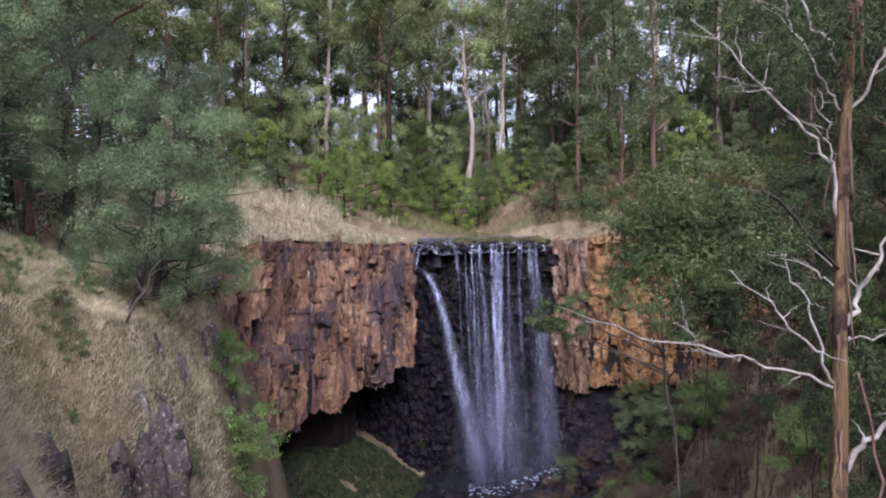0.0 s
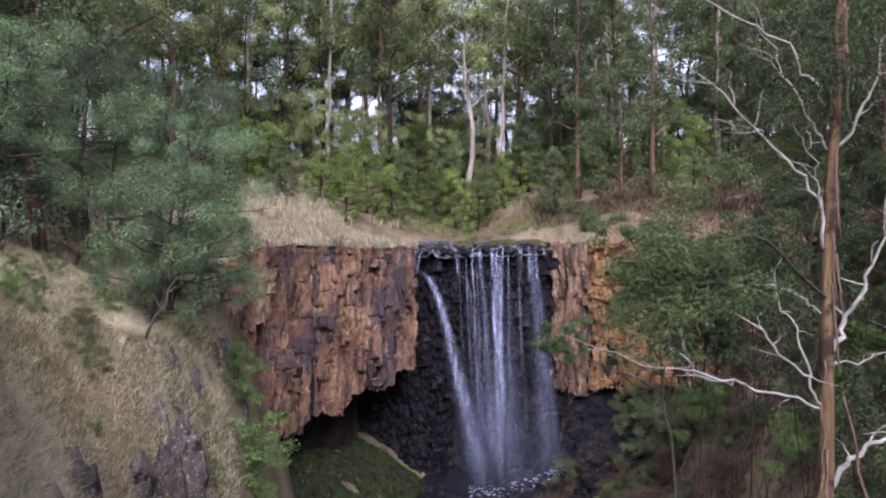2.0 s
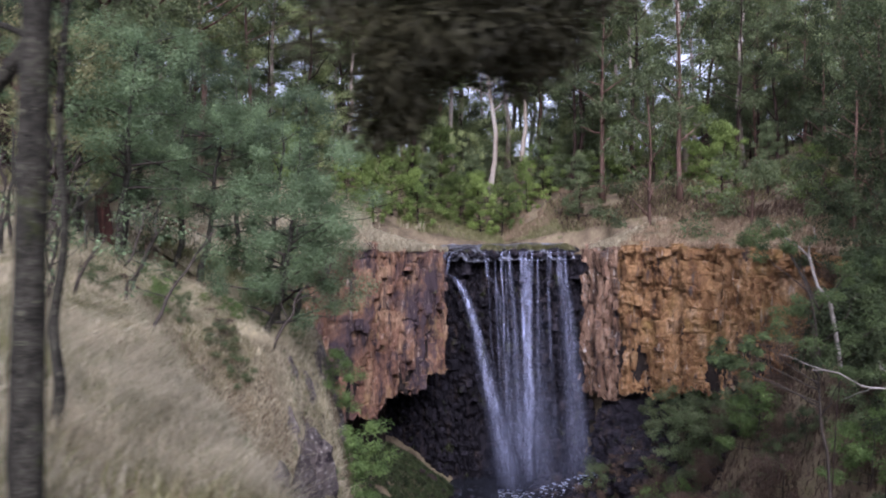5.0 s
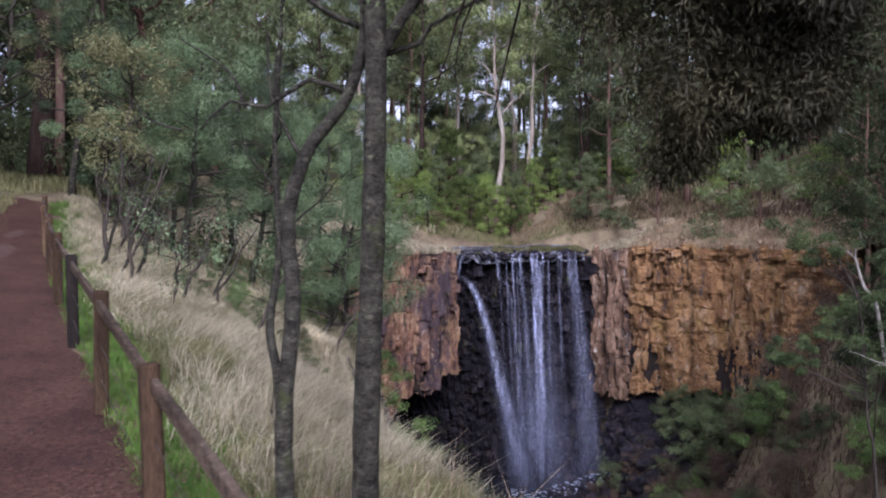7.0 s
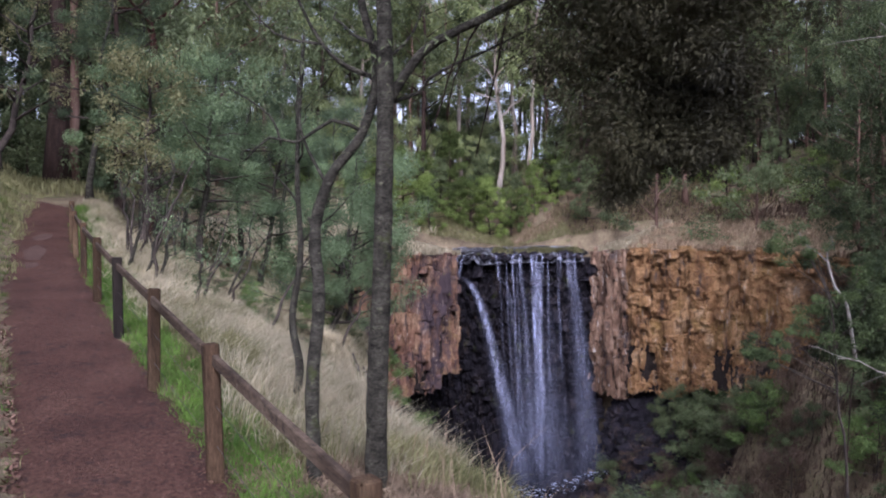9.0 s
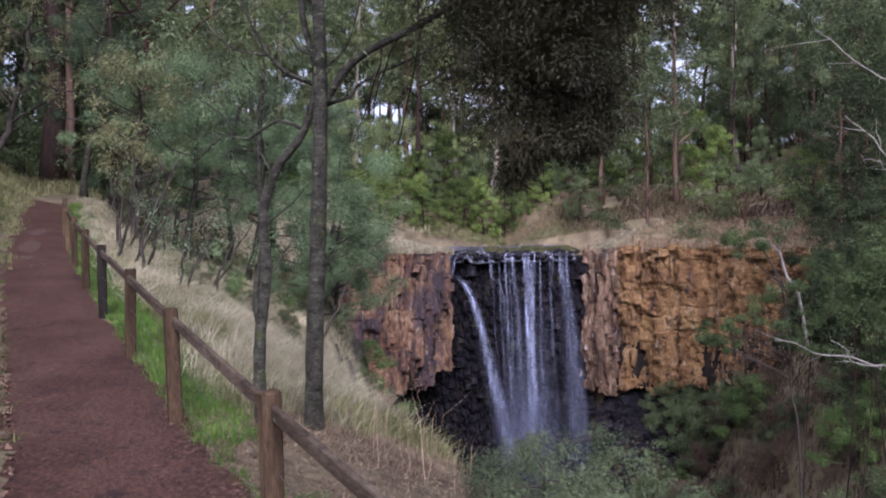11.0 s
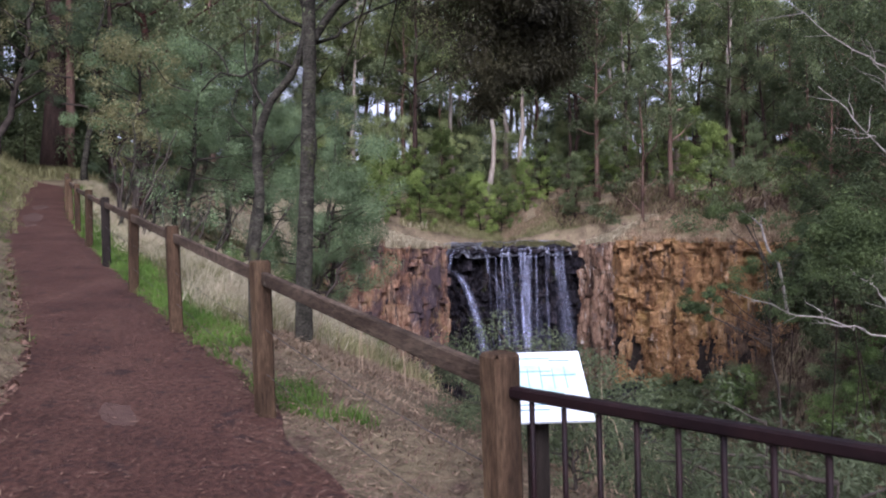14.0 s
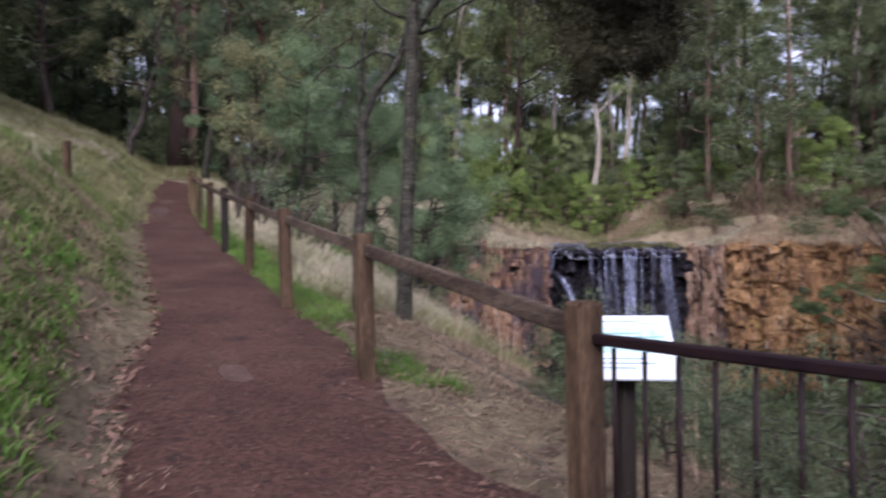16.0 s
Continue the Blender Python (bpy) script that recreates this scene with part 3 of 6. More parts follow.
def cliff(name, label, poly, mat, seed, width=(0.4, 1.7), height=(0.4, 3.6), rough_top=0.0, parts=300, skip=0.55, joint=(0.9, 4.5), step=0.20):
    """poly: x, y, top, foot along the face. A backing sheet with an undercut, and columns of jointed blocks before it."""
    rng = np.random.default_rng(seed)
    poly = np.array(poly, float)
    seg = np.hypot(np.diff(poly[:, 0]), np.diff(poly[:, 1]))
    arc = np.concatenate([[0], np.cumsum(seg)])

    def at(s):
        return np.array([np.interp(s, arc, poly[:, k]) for k in range(4)])

    def normal(s):
        a, b = at(max(s - 2.5, 0)), at(min(s + 2.5, arc[-1]))
        t = unit((b - a)[:2])
        nn = np.array([-t[1], t[0]])
        return nn if nn @ (np.array([12, 62]) - at(s)[:2]) > 0 else -nn
    wall = empty(name, *at(arc[-1] / 2)[:2], at(arc[-1] / 2)[3], label, "cliff", kind="structure")
    o = Vector(wall.location)
    # backing sheet: top shelf, face, undercut
    ss = np.arange(0, arc[-1] + 0.01, 0.9)
    rows = []
    for s in ss:
        x, y, zt, zb = at(s)
        nx, ny = normal(s)
        zb += 0.5 * np.sin(s * 0.9)
        rise = 0.38 if mat is WET else 1.0
        prof = [(-14.5, zt + 3.4 * rise), (-9.5, zt + 2.5 * rise), (-4.0, zt + 0.9 * rise), (-1.2, zt + 0.15), (-0.55, zt - 0.15), (-0.6, (zt * 2 + zb) / 3), (-0.6, (zt + 2 * zb) / 3), (-0.7, zb + 0.3),
                (-1.8, zb + 0.2), (-5.0, zb - 0.6), (-7.6, zb - 3.0), (-8.4, -33)]
        rows.append([(x + nx * d + rng.normal() * 0.08, y + ny * d + rng.normal() * 0.08, z + rng.normal() * 0.12) for d, z in prof])
    g = np.array(rows)
    k = g.shape[1]
    ni = np.arange(len(ss) - 1)[:, None] * k + np.arange(k - 1)[None]
    q = np.stack([ni, ni + k, ni + k + 1, ni + 1], -1).reshape(-1, 4)
    strip = np.arange(len(q)) % (k - 1)
    # the recess gets its shade from the dark CAVE colour
    part("undercut", (g.reshape(-1, 3) - np.array(o), q[strip >= 6]), CAVE if mat is not WET else WET, wall, "bedrock of the undercut, coloured dark for its shade")
    part("cliff_top", (g.reshape(-1, 3) - np.array(o), q[strip < 3]), TURF if mat is not WET else WET, wall, "turf on the cliff top", smooth=True)
    # the face itself: jointed columns, each broken across at its own heights into tilted flat pieces
    fs = np.arange(0, arc[-1], 0.15)
    rows_n = 96
    edges = [0.0]
    while edges[-1] < arc[-1] + 2:
        edges.append(edges[-1] + (0.35 + 1.5 * rng.random() ** 1.7) * (1.7 if mat is ROCK else 1.0))
    edges = np.array(edges)
    m = len(edges) + 1
    push, breaks, phase = rng.normal(size=m) * 0.26, rng.uniform(*joint, m), rng.uniform(0, 5, m)
    shift, tilt_s, tilt_z = rng.normal(size=(m, 60)) * step * 1.3, rng.normal(size=(m, 60)) * 0.28, rng.normal(size=(m, 60)) * 0.07
    depth = rng.uniform(0.25, 1.0, m)
    gf = np.empty((len(fs), rows_n, 3))
    for i, s in enumerate(fs):
        x, y, zt, zb = at(s)
        nx, ny = normal(s)
        zb += 0.5 * np.sin(s * 0.9) + rng.normal() * 0.18
        zt += 0.25 * np.sin(s * 1.3 + seed) + 0.15 * np.sin(s * 2.9)
        lean = 0.75 * np.sin(s * 0.55 + seed) + 0.45 * np.sin(s * 1.7)
        for j in range(rows_n):
            z = zt + (zb - zt) * j / (rows_n - 1)
            rough = noise.fractal(Vector((x * 1.6, y * 1.6, z * 1.1)), 0.8, 2.1, 4)
            sw = s + 0.16 * np.sin(z * 0.9 + 0.6 * s) + 0.08 * rough
            c = int(np.searchsorted(edges, sw))
            lo, hi = edges[max(c - 1, 0)], edges[min(c, len(edges) - 1)]
            f = (z + 40 + phase[c]) / breaks[c]
            k = int(f) % 60
            cross = (f - int(f)) * breaks[c]
            d = (push[c] + shift[c, k] + tilt_s[c, k] * (sw - (lo + hi) / 2) + tilt_z[c, k] * (cross - breaks[c] / 2)
                 + lean * (0.4 + 0.6 * np.sin(z * 0.45 + s * 0.2)) + 0.20 * rough - 0.25)
            gap = min(abs(sw - lo), abs(hi - sw))
            if mat is ROCK:
                d += 0.28 * rough - 0.35 * max(0.0, noise.noise(Vector((x * 0.45, y * 0.45, z * 0.9 + 7))) - 0.15)
            if mat is WET:
                d = 0.4 * (push[c] + shift[c, k]) + 0.75 * rough + 0.3 * lean - 0.2
                gap, cross = gap + 0.10, cross + 0.12
            d -= depth[c] * max(0.0, 1 - gap / 0.15)
            d -= 0.45 * max(0.0, 1 - cross / 0.22)
            if j == 0:
                d -= 0.8
            gf[i, j] = x + nx * d, y + ny * d, z + 0.08 * rough
    ni = np.arange(len(fs) - 1)[:, None] * rows_n + np.arange(rows_n - 1)[None]
    q = np.stack([ni, ni + rows_n, ni + rows_n + 1, ni + 1], -1).reshape(-1, 4)
    part("rock_face", (gf.reshape(-1, 3) - np.array(o), q), mat, wall, "fissured columnar rock face")
    kinds = [block_mesh(rng, mat) for _ in range(14)]
    made, extra = 0, []
    s = 0.0
    while s < arc[-1]:
        w = width[0] + (width[1] - width[0]) * rng.random() ** 1.6
        x, y, zt, zb = at(s + w / 2)
        nx, ny = normal(s + w / 2)
        z = zb + rng.uniform(-0.5, 0.6) + 0.5 * np.sin(s * 0.9)
        lean = 0.75 * np.sin(s * 0.55 + seed) + 0.45 * np.sin(s * 1.7)
        zt += 0.35 * np.sin(s * 1.3 + seed) + 0.3 * np.sin(s * 2.9)
        while z < zt - 0.15:
            h = height[0] + (height[1] - height[0]) * rng.random() ** 2.2
            if rough_top and z > zt - rough_top:
                h = rng.uniform(0.35, 0.9)
            h = min(h, zt - z + 0.02)
            dep = rng.normal() * 0.16 - 0.38 + lean * (0.4 + 0.6 * np.sin(z * 0.45 + s * 0.2)) - 0.35 * (rng.random() < 0.12)
            m = (Matrix.Translation((x + nx * dep - o.x, y + ny * dep - o.y, z + h / 2 - o.z))
                 @ Matrix.Rotation(rng.uniform(0, 6.28), 4, 'Z') @ Matrix.Rotation(rng.normal() * 0.06, 4, 'X')
                 @ Matrix.Diagonal((w * rng.uniform(1.1, 1.9), w * rng.uniform(1.1, 1.9), h * 1.08, 1)))
            me = kinds[rng.integers(len(kinds))]
            if rng.random() < skip and (z < zt - 1.2 or mat is not ROCK):
                z += h
                continue
            if made < parts:
                ob = new("rock_block", me)
                ob.parent = wall
                ob.matrix_basis = m
                made += 1
            else:
                co = np.empty(len(me.vertices) * 3, np.float32)
                me.vertices.foreach_get("co", co)
                co = co.reshape(-1, 3) @ np.array(m.to_3x3()).T + np.array(m.translation)
                extra.append((co, np.array([p.vertices[:] for p in me.polygons])))
            z += h
        s += w * 0.92
    if mat is not WET:
        n = int(arc[-1] * 300)
        sg, dg = rng.uniform(0, arc[-1], n), -rng.uniform(0.0, 1.0, n) ** 1.2 * 14.0 + 0.15
        pos = np.empty((n, 3))
        for i in range(n):
            x, y, zt, zb = at(sg[i])
            nx, ny = normal(sg[i])
            zz = np.interp(-dg[i], [-0.2, 0.55, 1.2, 4.0, 9.5, 14.5], [zt + 0.1, zt - 0.1, zt + 0.15, zt + 0.9, zt + 2.5, zt + 3.4])
            pos[i] = x + nx * dg[i], y + ny * dg[i], zz
        ok = ripple(pos[:, 0] * 0.9, pos[:, 1] * 0.9) > -0.2
        v_, q_ = blades(rng, pos[ok], np.full(ok.sum(), 0.85), 0.09, (0.05, -0.25, -0.1), 0.9)
        tagged(new("rim_grass", mesh_np("rim_grass", v_, q_, STRAW if mat is ROCK else GRASS_DRY)), "dry pale grass overhanging the cliff edge", "grass", kind="stuff")
    if extra:
        tagged(part("rock_blocks", join(extra), mat, wall, "more jointed basalt blocks"), kind="stuff")
    return wall


LEFT_FACE = [(0.5, 94.6, 0.4, -12.0), (0.9, 90.5, 0.5, -12.4), (-0.6, 86.5, 0.7, -13.4), (-3.5, 81.5, 0.9, -14.8), (-6.9, 78.6, 1.1, -15.8), (-9.9, 72.4, 1.4, -16.4), (-11, 63, 1.2, -15.4),
             (-11.5, 55, -0.4, -14), (-10.2, 46, -1.6, -15), (-8.2, 38, -2.4, -15), (-6, 31, -3.4, -14)]
BACK_FACE = [(-9, 96.5, -0.6, -31.5), (0.2, 94.6, 0.1, -31.5), (5, 94.8, 0.0, -31.5), (11, 94.2, 0.0, -31.5), (18.6, 93.4, 0.1, -31.5)]
PILLAR_FACE = [(17.7, 94.0, 0.5, -17.5), (18.9, 91.0, 0.7, -17.5), (21.4, 88.9, 0.9, -17)]
RIGHT_FACE = [(21.2, 89.1, 0.9, -17), (25, 86.5, 0.9, -16.6), (30, 81.5, 0.7, -15.0), (33.8, 76, 0.5, -14.0), (36.5, 69, 0, -13)]
cliff("cliff_west", "reddish-brown jointed basalt cliff over a dark undercut cave", LEFT_FACE, ROCK_RED, 3, (0.35, 1.0), (0.7, 3.0), 0.0, 300, 0.88, (1.5, 6.0), 0.15)
cliff("cliff_pillar", "lichen-grey basalt pillar beside the waterfall", PILLAR_FACE, ROCK_GREY, 6, (0.3, 0.8), (0.5, 3.0), 0.0, 300, 0.80, (1.2, 5.0), 0.14)
cliff("cliff_east", "orange jointed basalt cliff with ledges above a scrubby slope", RIGHT_FACE, ROCK, 5, (0.4, 1.2), (0.3, 1.8), 2.2, 300, 0.90, (1.6, 5.5), 0.20)
cliff("cliff_behind_waterfall", "black wet basalt wall behind the falling water", BACK_FACE, WET, 8, (0.4, 1.1), (0.4, 1.5), 0.0, 300, 0.90, (1.0, 4.0), 0.2)

# ---- creek, fall and pool ----
def sheet(name, xs, ys, zfun, mat, label, category):
    X, Y = np.meshgrid(xs, ys)
    Z = zfun(X, Y)
    k = len(xs)
    ni = np.arange(len(ys) - 1)[:, None] * k + np.arange(k - 1)[None]
    q = np.stack([ni, ni + 1, ni + k + 1, ni + k], -1).reshape(-1, 4)
    ob = new(name, mesh_np(name, np.stack([X, Y, Z], -1).reshape(-1, 3), q, mat, smooth=True))
    return tagged(ob, label, category, kind="structure")


sheet("creek", np.linspace(0.2, 16.9, 84), np.linspace(93.2, 103, 60),
      lambda X, Y: 0.40 + 0.10 * (Y - 93.2) + ripple(X * 2, Y * 2) * 0.12 + ripple(X * 0.8 + 5, Y * 0.9) * 0.18 - 1.1 * smooth01((94.6 + 0.5 * np.sin(X * 1.7) + 0.35 * np.sin(X * 4.1) - Y) / 1.3), POOL,
      "shallow grey creek running over rock to the lip", "creek")
sheet("plunge_pool", np.linspace(-4, 26, 60), np.linspace(74, 95, 50), lambda X, Y: -28.3 + ripple(X * 1.7, Y * 1.7) * 0.08, DARK_WATER,
      "dark plunge pool flecked with foam", "water")

waterfall = empty("waterfall", 8, 93, -30, "tall white waterfall breaking into strands over a dark cliff", "waterfall")


def strand(name, line, w0, w1, mat, bulge, seed, label=""):
    """A curved sheet of falling water along a line of points, widening from w0 to w1, its rounded side to the gorge."""
    rng = np.random.default_rng(seed)
    n, sides = 34, 9
    t = np.linspace(0, 1, n)
    line = np.array(line, float)
    down = np.concatenate([[0], np.cumsum(np.linalg.norm(np.diff(line, axis=0), axis=1))])
    g = np.stack([np.interp(t * down[-1], down, line[:, k]) for k in range(3)], 1)
    g[1:-1] = (g[:-2] + g[1:-1] * 2 + g[2:]) / 4
    g[:, 0] += np.cumsum(rng.normal(size=n)) * 0.02
    wd = w0 + (w1 - w0) * t
    th = np.linspace(np.pi, 2 * np.pi, sides)
    v = np.stack([g[:, None, 0] + np.cos(th)[None] * wd[:, None] / 2, g[:, None, 1] + np.sin(th)[None] * (bulge + 0.1 * wd[:, None]),
                  np.repeat(g[:, 2:3], sides, 1)], -1).reshape(-1, 3)
    uv = np.stack([np.repeat((np.cos(th)[None] * 0.5 + 0.5), n, 0), np.repeat(t[:, None], sides, 1)], -1).reshape(-1, 2)
    i = np.arange(n - 1)[:, None] * sides
    j = np.arange(sides - 1)[None]
    q = np.stack([i + j, i + j + 1, i + sides + j + 1, i + sides + j], -1).reshape(-1, 4)
    return part(name, (v - np.array([8, 93, -30]), q), mat, waterfall, label, uv, True)


# water slides over the ledge at the west end of the lip and leaps out as the first strand
strand("chute", [(0.8, 93.9, 0.5), (0.75, 92.9, 0.1), (0.4, 92.6, -1.9), (0.9, 92.5, -2.4)], 0.45, 0.5, WATER_MAIN, 0.12, 40)
strand("chute", [(1.6, 93.9, 0.4), (1.3, 92.9, -0.2), (0.9, 92.6, -2.2), (2.2, 92.4, -2.8)], 0.3, 0.6, WATER_MAIN, 0.12, 41)
LEAP = [(1.7, 92.5, -2.7), (2.5, 92.2, -3.4), (3.3, 91.6, -5.4), (4.2, 91.0, -8.5), (5.0, 90.4, -12.8), (6.5, 89.8, -19.3), (7.7, 89.4, -24.0), (8.3, 89.2, -28.3)]
for k, (w0, w1, m, dx) in enumerate(((0.55, 2.2, WATER_MAIN, 0.0), (0.45, 1.6, WATER_THIN, -0.25), (0.7, 4.2, WATER_VEIL, -0.1), (0.5, 3.0, WATER_THIN, 0.3))):
    strand("strand", [(x + dx, y + 0.08 * k, z) for x, y, z in LEAP], w0, w1, m, 0.2, 1 + k)
# the stepped trickle that feeds the thin threads
strand("chute", [(5.6, 94.0, 0.5), (5.7, 93.0, 0.0), (5.9, 92.7, -2.6), (7.0, 92.5, -3.6)], 0.4, 0.5, WATER_MAIN, 0.1, 42)
strand("chute", [(6.9, 92.5, -3.4), (7.4, 92.4, -5.2), (7.5, 92.2, -9.0)], 0.4, 0.7, WATER_THIN, 0.1, 43)
# threads from the lip: x at the lip, drift, width at top and foot, foot height, material
seed = 300
for x, dx, w0, w1, foot, m in ((6.1, 0.5, 0.12, 0.3, -14, WATER_THIN), (7.0, 0.6, 0.15, 0.6, -20, WATER_THIN), (7.7, 0.4, 0.22, 0.7, -22, WATER_MAIN), (8.2, 0.5, 0.15, 1.0, -27, WATER_THIN),
                               (8.7, 1.1, 0.6, 1.9, -28, WATER_THIN), (10.1, 0.4, 0.5, 1.4, -28.2, WATER_MAIN), (10.7, 0.1, 0.55, 2.0, -28.2, WATER_MAIN),
                               (11.2, -0.3, 0.55, 1.5, -28.2, WATER_MAIN), (12.2, -0.5, 0.2, 1.3, -27, WATER_THIN), (13.5, 0.4, 0.2, 1.2, -24, WATER_THIN),
                               (14.8, 1.6, 0.8, 2.0, -27, WATER_THIN), (15.4, 1.9, 0.55, 1.6, -26.5, WATER_THIN), (15.8, 2.1, 0.2, 1.5, -26, WATER_VEIL)):
    y0 = 93.0 + 0.12 * ((seed * 7) % 5)
    strand("strand", [(x + 0.1, y0 + 0.9, 0.42), (x, y0, 0.15), (x + dx * 0.12, y0 - 0.5, -3.5), (x + dx * 0.45, y0 - 1.1, -11), (x + dx, y0 - 1.9, foot)], w0, w1, m, 0.1, seed)
    seed += 1
# bright caps where the water breaks over the edge
for x in (7.75, 8.6, 10.3, 10.8, 11.4, 13.7, 14.7, 15.5):
    strand("cap", [(x + 0.15, 93.9, 0.5), (x + 0.05, 92.95, 0.25), (x, 92.75, -1.2), (x - 0.05, 92.6, -3.6)], 0.3, 0.38, WATER_MAIN, 0.1, seed)
    seed += 1
strand("strand", [(11.0, 91.7, -9.5), (10.8, 91.4, -12), (10.6, 90.9, -20), (10.6, 90.6, -28)], 0.5, 1.4, WATER_MAIN, 0.2, 99)
# wide thin veils of spray between the threads
for k, (x, w0, w1, z0, dx) in enumerate(((4.6, 0.8, 3.0, -9, 3.0), (7.2, 1.4, 3.0, -4, 1.2), (9.2, 2.0, 3.4, -1, 0.6), (10.8, 1.6, 3.4, -1, 0.0), (12.2, 1.4, 3.2, -2, 0.3), (14.6, 2.0, 4.0, -1, 1.6))):
    strand("veil", [(x, 92.3, z0), (x + dx * 0.5, 91.0, -13), (x + dx, 89.6, -28)], w0, w1, WATER_VEIL, 0.3, 60 + k, "thin veil of spray")
for k, (x, w) in enumerate(((7.2, 5.0), (10.2, 6.0), (13.4, 5.4), (16.4, 5.0))):
    strand("spray", [(x - 0.6, 90.0, -13 - k), (x - 0.2, 89.2, -21), (x, 88.4, -28.2)], w * 0.5, w * 1.25, SPRAY, 0.5, 200 + k, "soft drifting spray")

# boulders at the foot, black and wet, with white water between
rng = np.random.default_rng(21)


def boulder_mesh(seed, mat, squash=0.7):
    r = np.random.default_rng(seed)
    bm = bmesh.new()
    bmesh.ops.create_icosphere(bm, subdivisions=2, radius=0.5)
    off = r.uniform(0, 50, 3)
    for v in bm.verts:
        k = 1 + 0.55 * noise.noise(v.co * 2.2 + Vector(off))
        v.co = Vector((v.co.x * k, v.co.y * k, v.co.z * k * squash))
    me = bpy.data.meshes.new("boulder")
    bm.to_mesh(me)
    bm.free()
    me.materials.append(mat)
    return me


wet_kinds = [boulder_mesh(i, WET) for i in range(6)]
for i in range(150):
    x, y = rng.uniform(1, 24), rng.uniform(76, 92)
    if x < 13 and y > 86.5 and rng.random() < 0.7:
        continue
    s = rng.uniform(0.6, 2.4) * (1.2 if x > 12 else 0.9)
    z = max(ground_at(x, y), -28.6)
    ob = new("boulder", wet_kinds[i % 6])
    ob.matrix_basis = Matrix.Translation((x, y, z + s * 0.12)) @ Euler((rng.uniform(-.3, .3), rng.uniform(-.3, .3), rng.uniform(0, 6))).to_matrix().to_4x4() @ Matrix.Diagonal((s, s * rng.uniform(.7, 1.2), s, 1))
    tagged(ob, "wet black boulder at the foot of the waterfall", "boulder", "boulders below the fall")
for i in range(110):
    x, y = rng.uniform(8.5, 21), rng.uniform(83.5, 90.5)
    s = rng.uniform(0.5, 1.7)
    ob = new("boulder", wet_kinds[i % 6])
    ob.matrix_basis = Matrix.Translation((x, y, max(ground_at(x, y), -28.7 + 0.30 * max(0.0, x - 11)))) @ Euler((rng.uniform(-.4, .4), rng.uniform(-.4, .4), rng.uniform(0, 6))).to_matrix().to_4x4() @ Matrix.Diagonal((s, s * rng.uniform(.7, 1.2), s, 1))
    tagged(ob, "wet black boulder at the foot of the waterfall", "boulder", "boulders below the fall")
foam_kinds = [boulder_mesh(50 + i, FOAM, 0.25) for i in range(3)]
for i in range(200):
    t = rng.random() ** 1.3
    x, y = 6.5 + t * 14, 90.0 - 4.5 * rng.random() ** 1.5
    s = rng.uniform(0.10, 0.34)
    ob = new("foam_patch", foam_kinds[i % 3])
    ob.matrix_basis = Matrix.Translation((x, y, max(ground_at(x, y), -28.4 + 0.30 * max(0.0, x - 11)) + 0.15 + 0.12 * s)) @ Matrix.Rotation(rng.uniform(0, 6), 4, 'Z') @ Matrix.Diagonal((s * 1.6, s, s * 0.8, 1))
    tagged(ob, "white churned foam on the plunge pool", "foam", "foam on the pool")


# loose dark scree round the pool; on the cave floor the shade is in its colour
def scree(name, n, xr, yr, size, mat, seed, label, test):
    rng = np.random.default_rng(seed)
    kinds = []
    for k in range(5):
        bm = bmesh.new()
        bmesh.ops.create_icosphere(bm, subdivisions=1, radius=0.5)
        bm.verts.ensure_lookup_table()
        v = np.array([w.co[:] for w in bm.verts]) * rng.uniform(0.7, 1.3, (len(bm.verts), 1)) * np.array([1, 0.85, 0.65])
        f = np.array([[w.index for w in p.verts] for p in bm.faces])
        bm.free()
        kinds.append((v, f))
    x, y = rng.uniform(*xr, n), rng.uniform(*yr, n)
    z = land(x, y)
    ok = test(x, y, z)
    pieces = []
    for px, py, pz in zip(x[ok], y[ok], z[ok]):
        v, f = kinds[int(rng.integers(5))]
        s = size * rng.lognormal(0, 0.5)
        a = rng.uniform(0, 6.28)
        r = np.array([[np.cos(a), -np.sin(a), 0], [np.sin(a), np.cos(a), 0], [0, 0, 1]])
        pieces.append((v @ r.T * s + np.array([px, py, max(pz, -28.7) + s * 0.12]), f))
    v, f = join(pieces)
    tagged(new(name, mesh_np(name, v, f, mat)), label, "stones", kind="stuff")


scree("wet_scree", 2600, (12, 26), (76, 93), 0.75, WET, 71, "wet black stones heaped beside the pool", lambda x, y, z: (z < -15) & (rim_distance(x, y) < -2))
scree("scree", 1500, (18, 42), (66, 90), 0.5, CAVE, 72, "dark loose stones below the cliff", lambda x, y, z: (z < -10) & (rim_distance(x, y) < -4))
scree("cave_stones", 500, (-16, 4), (58, 94), 0.42, CAVE, 73, "loose stones on the cave floor, coloured dark for its shade", lambda x, y, z: (z < -15) & (rim_distance(x, y) < -1))

# ---- trees ----
def wander(rng, a, b, n, amount):
    t = np.linspace(0, 1, n)[:, None]
    p = np.asarray(a)[None] * (1 - t) + np.asarray(b)[None] * t
    w = np.cumsum(rng.normal(size=(n, 3)), 0) * amount
    return p + (w - w[:1]) * np.array([1, 1, 0.3])


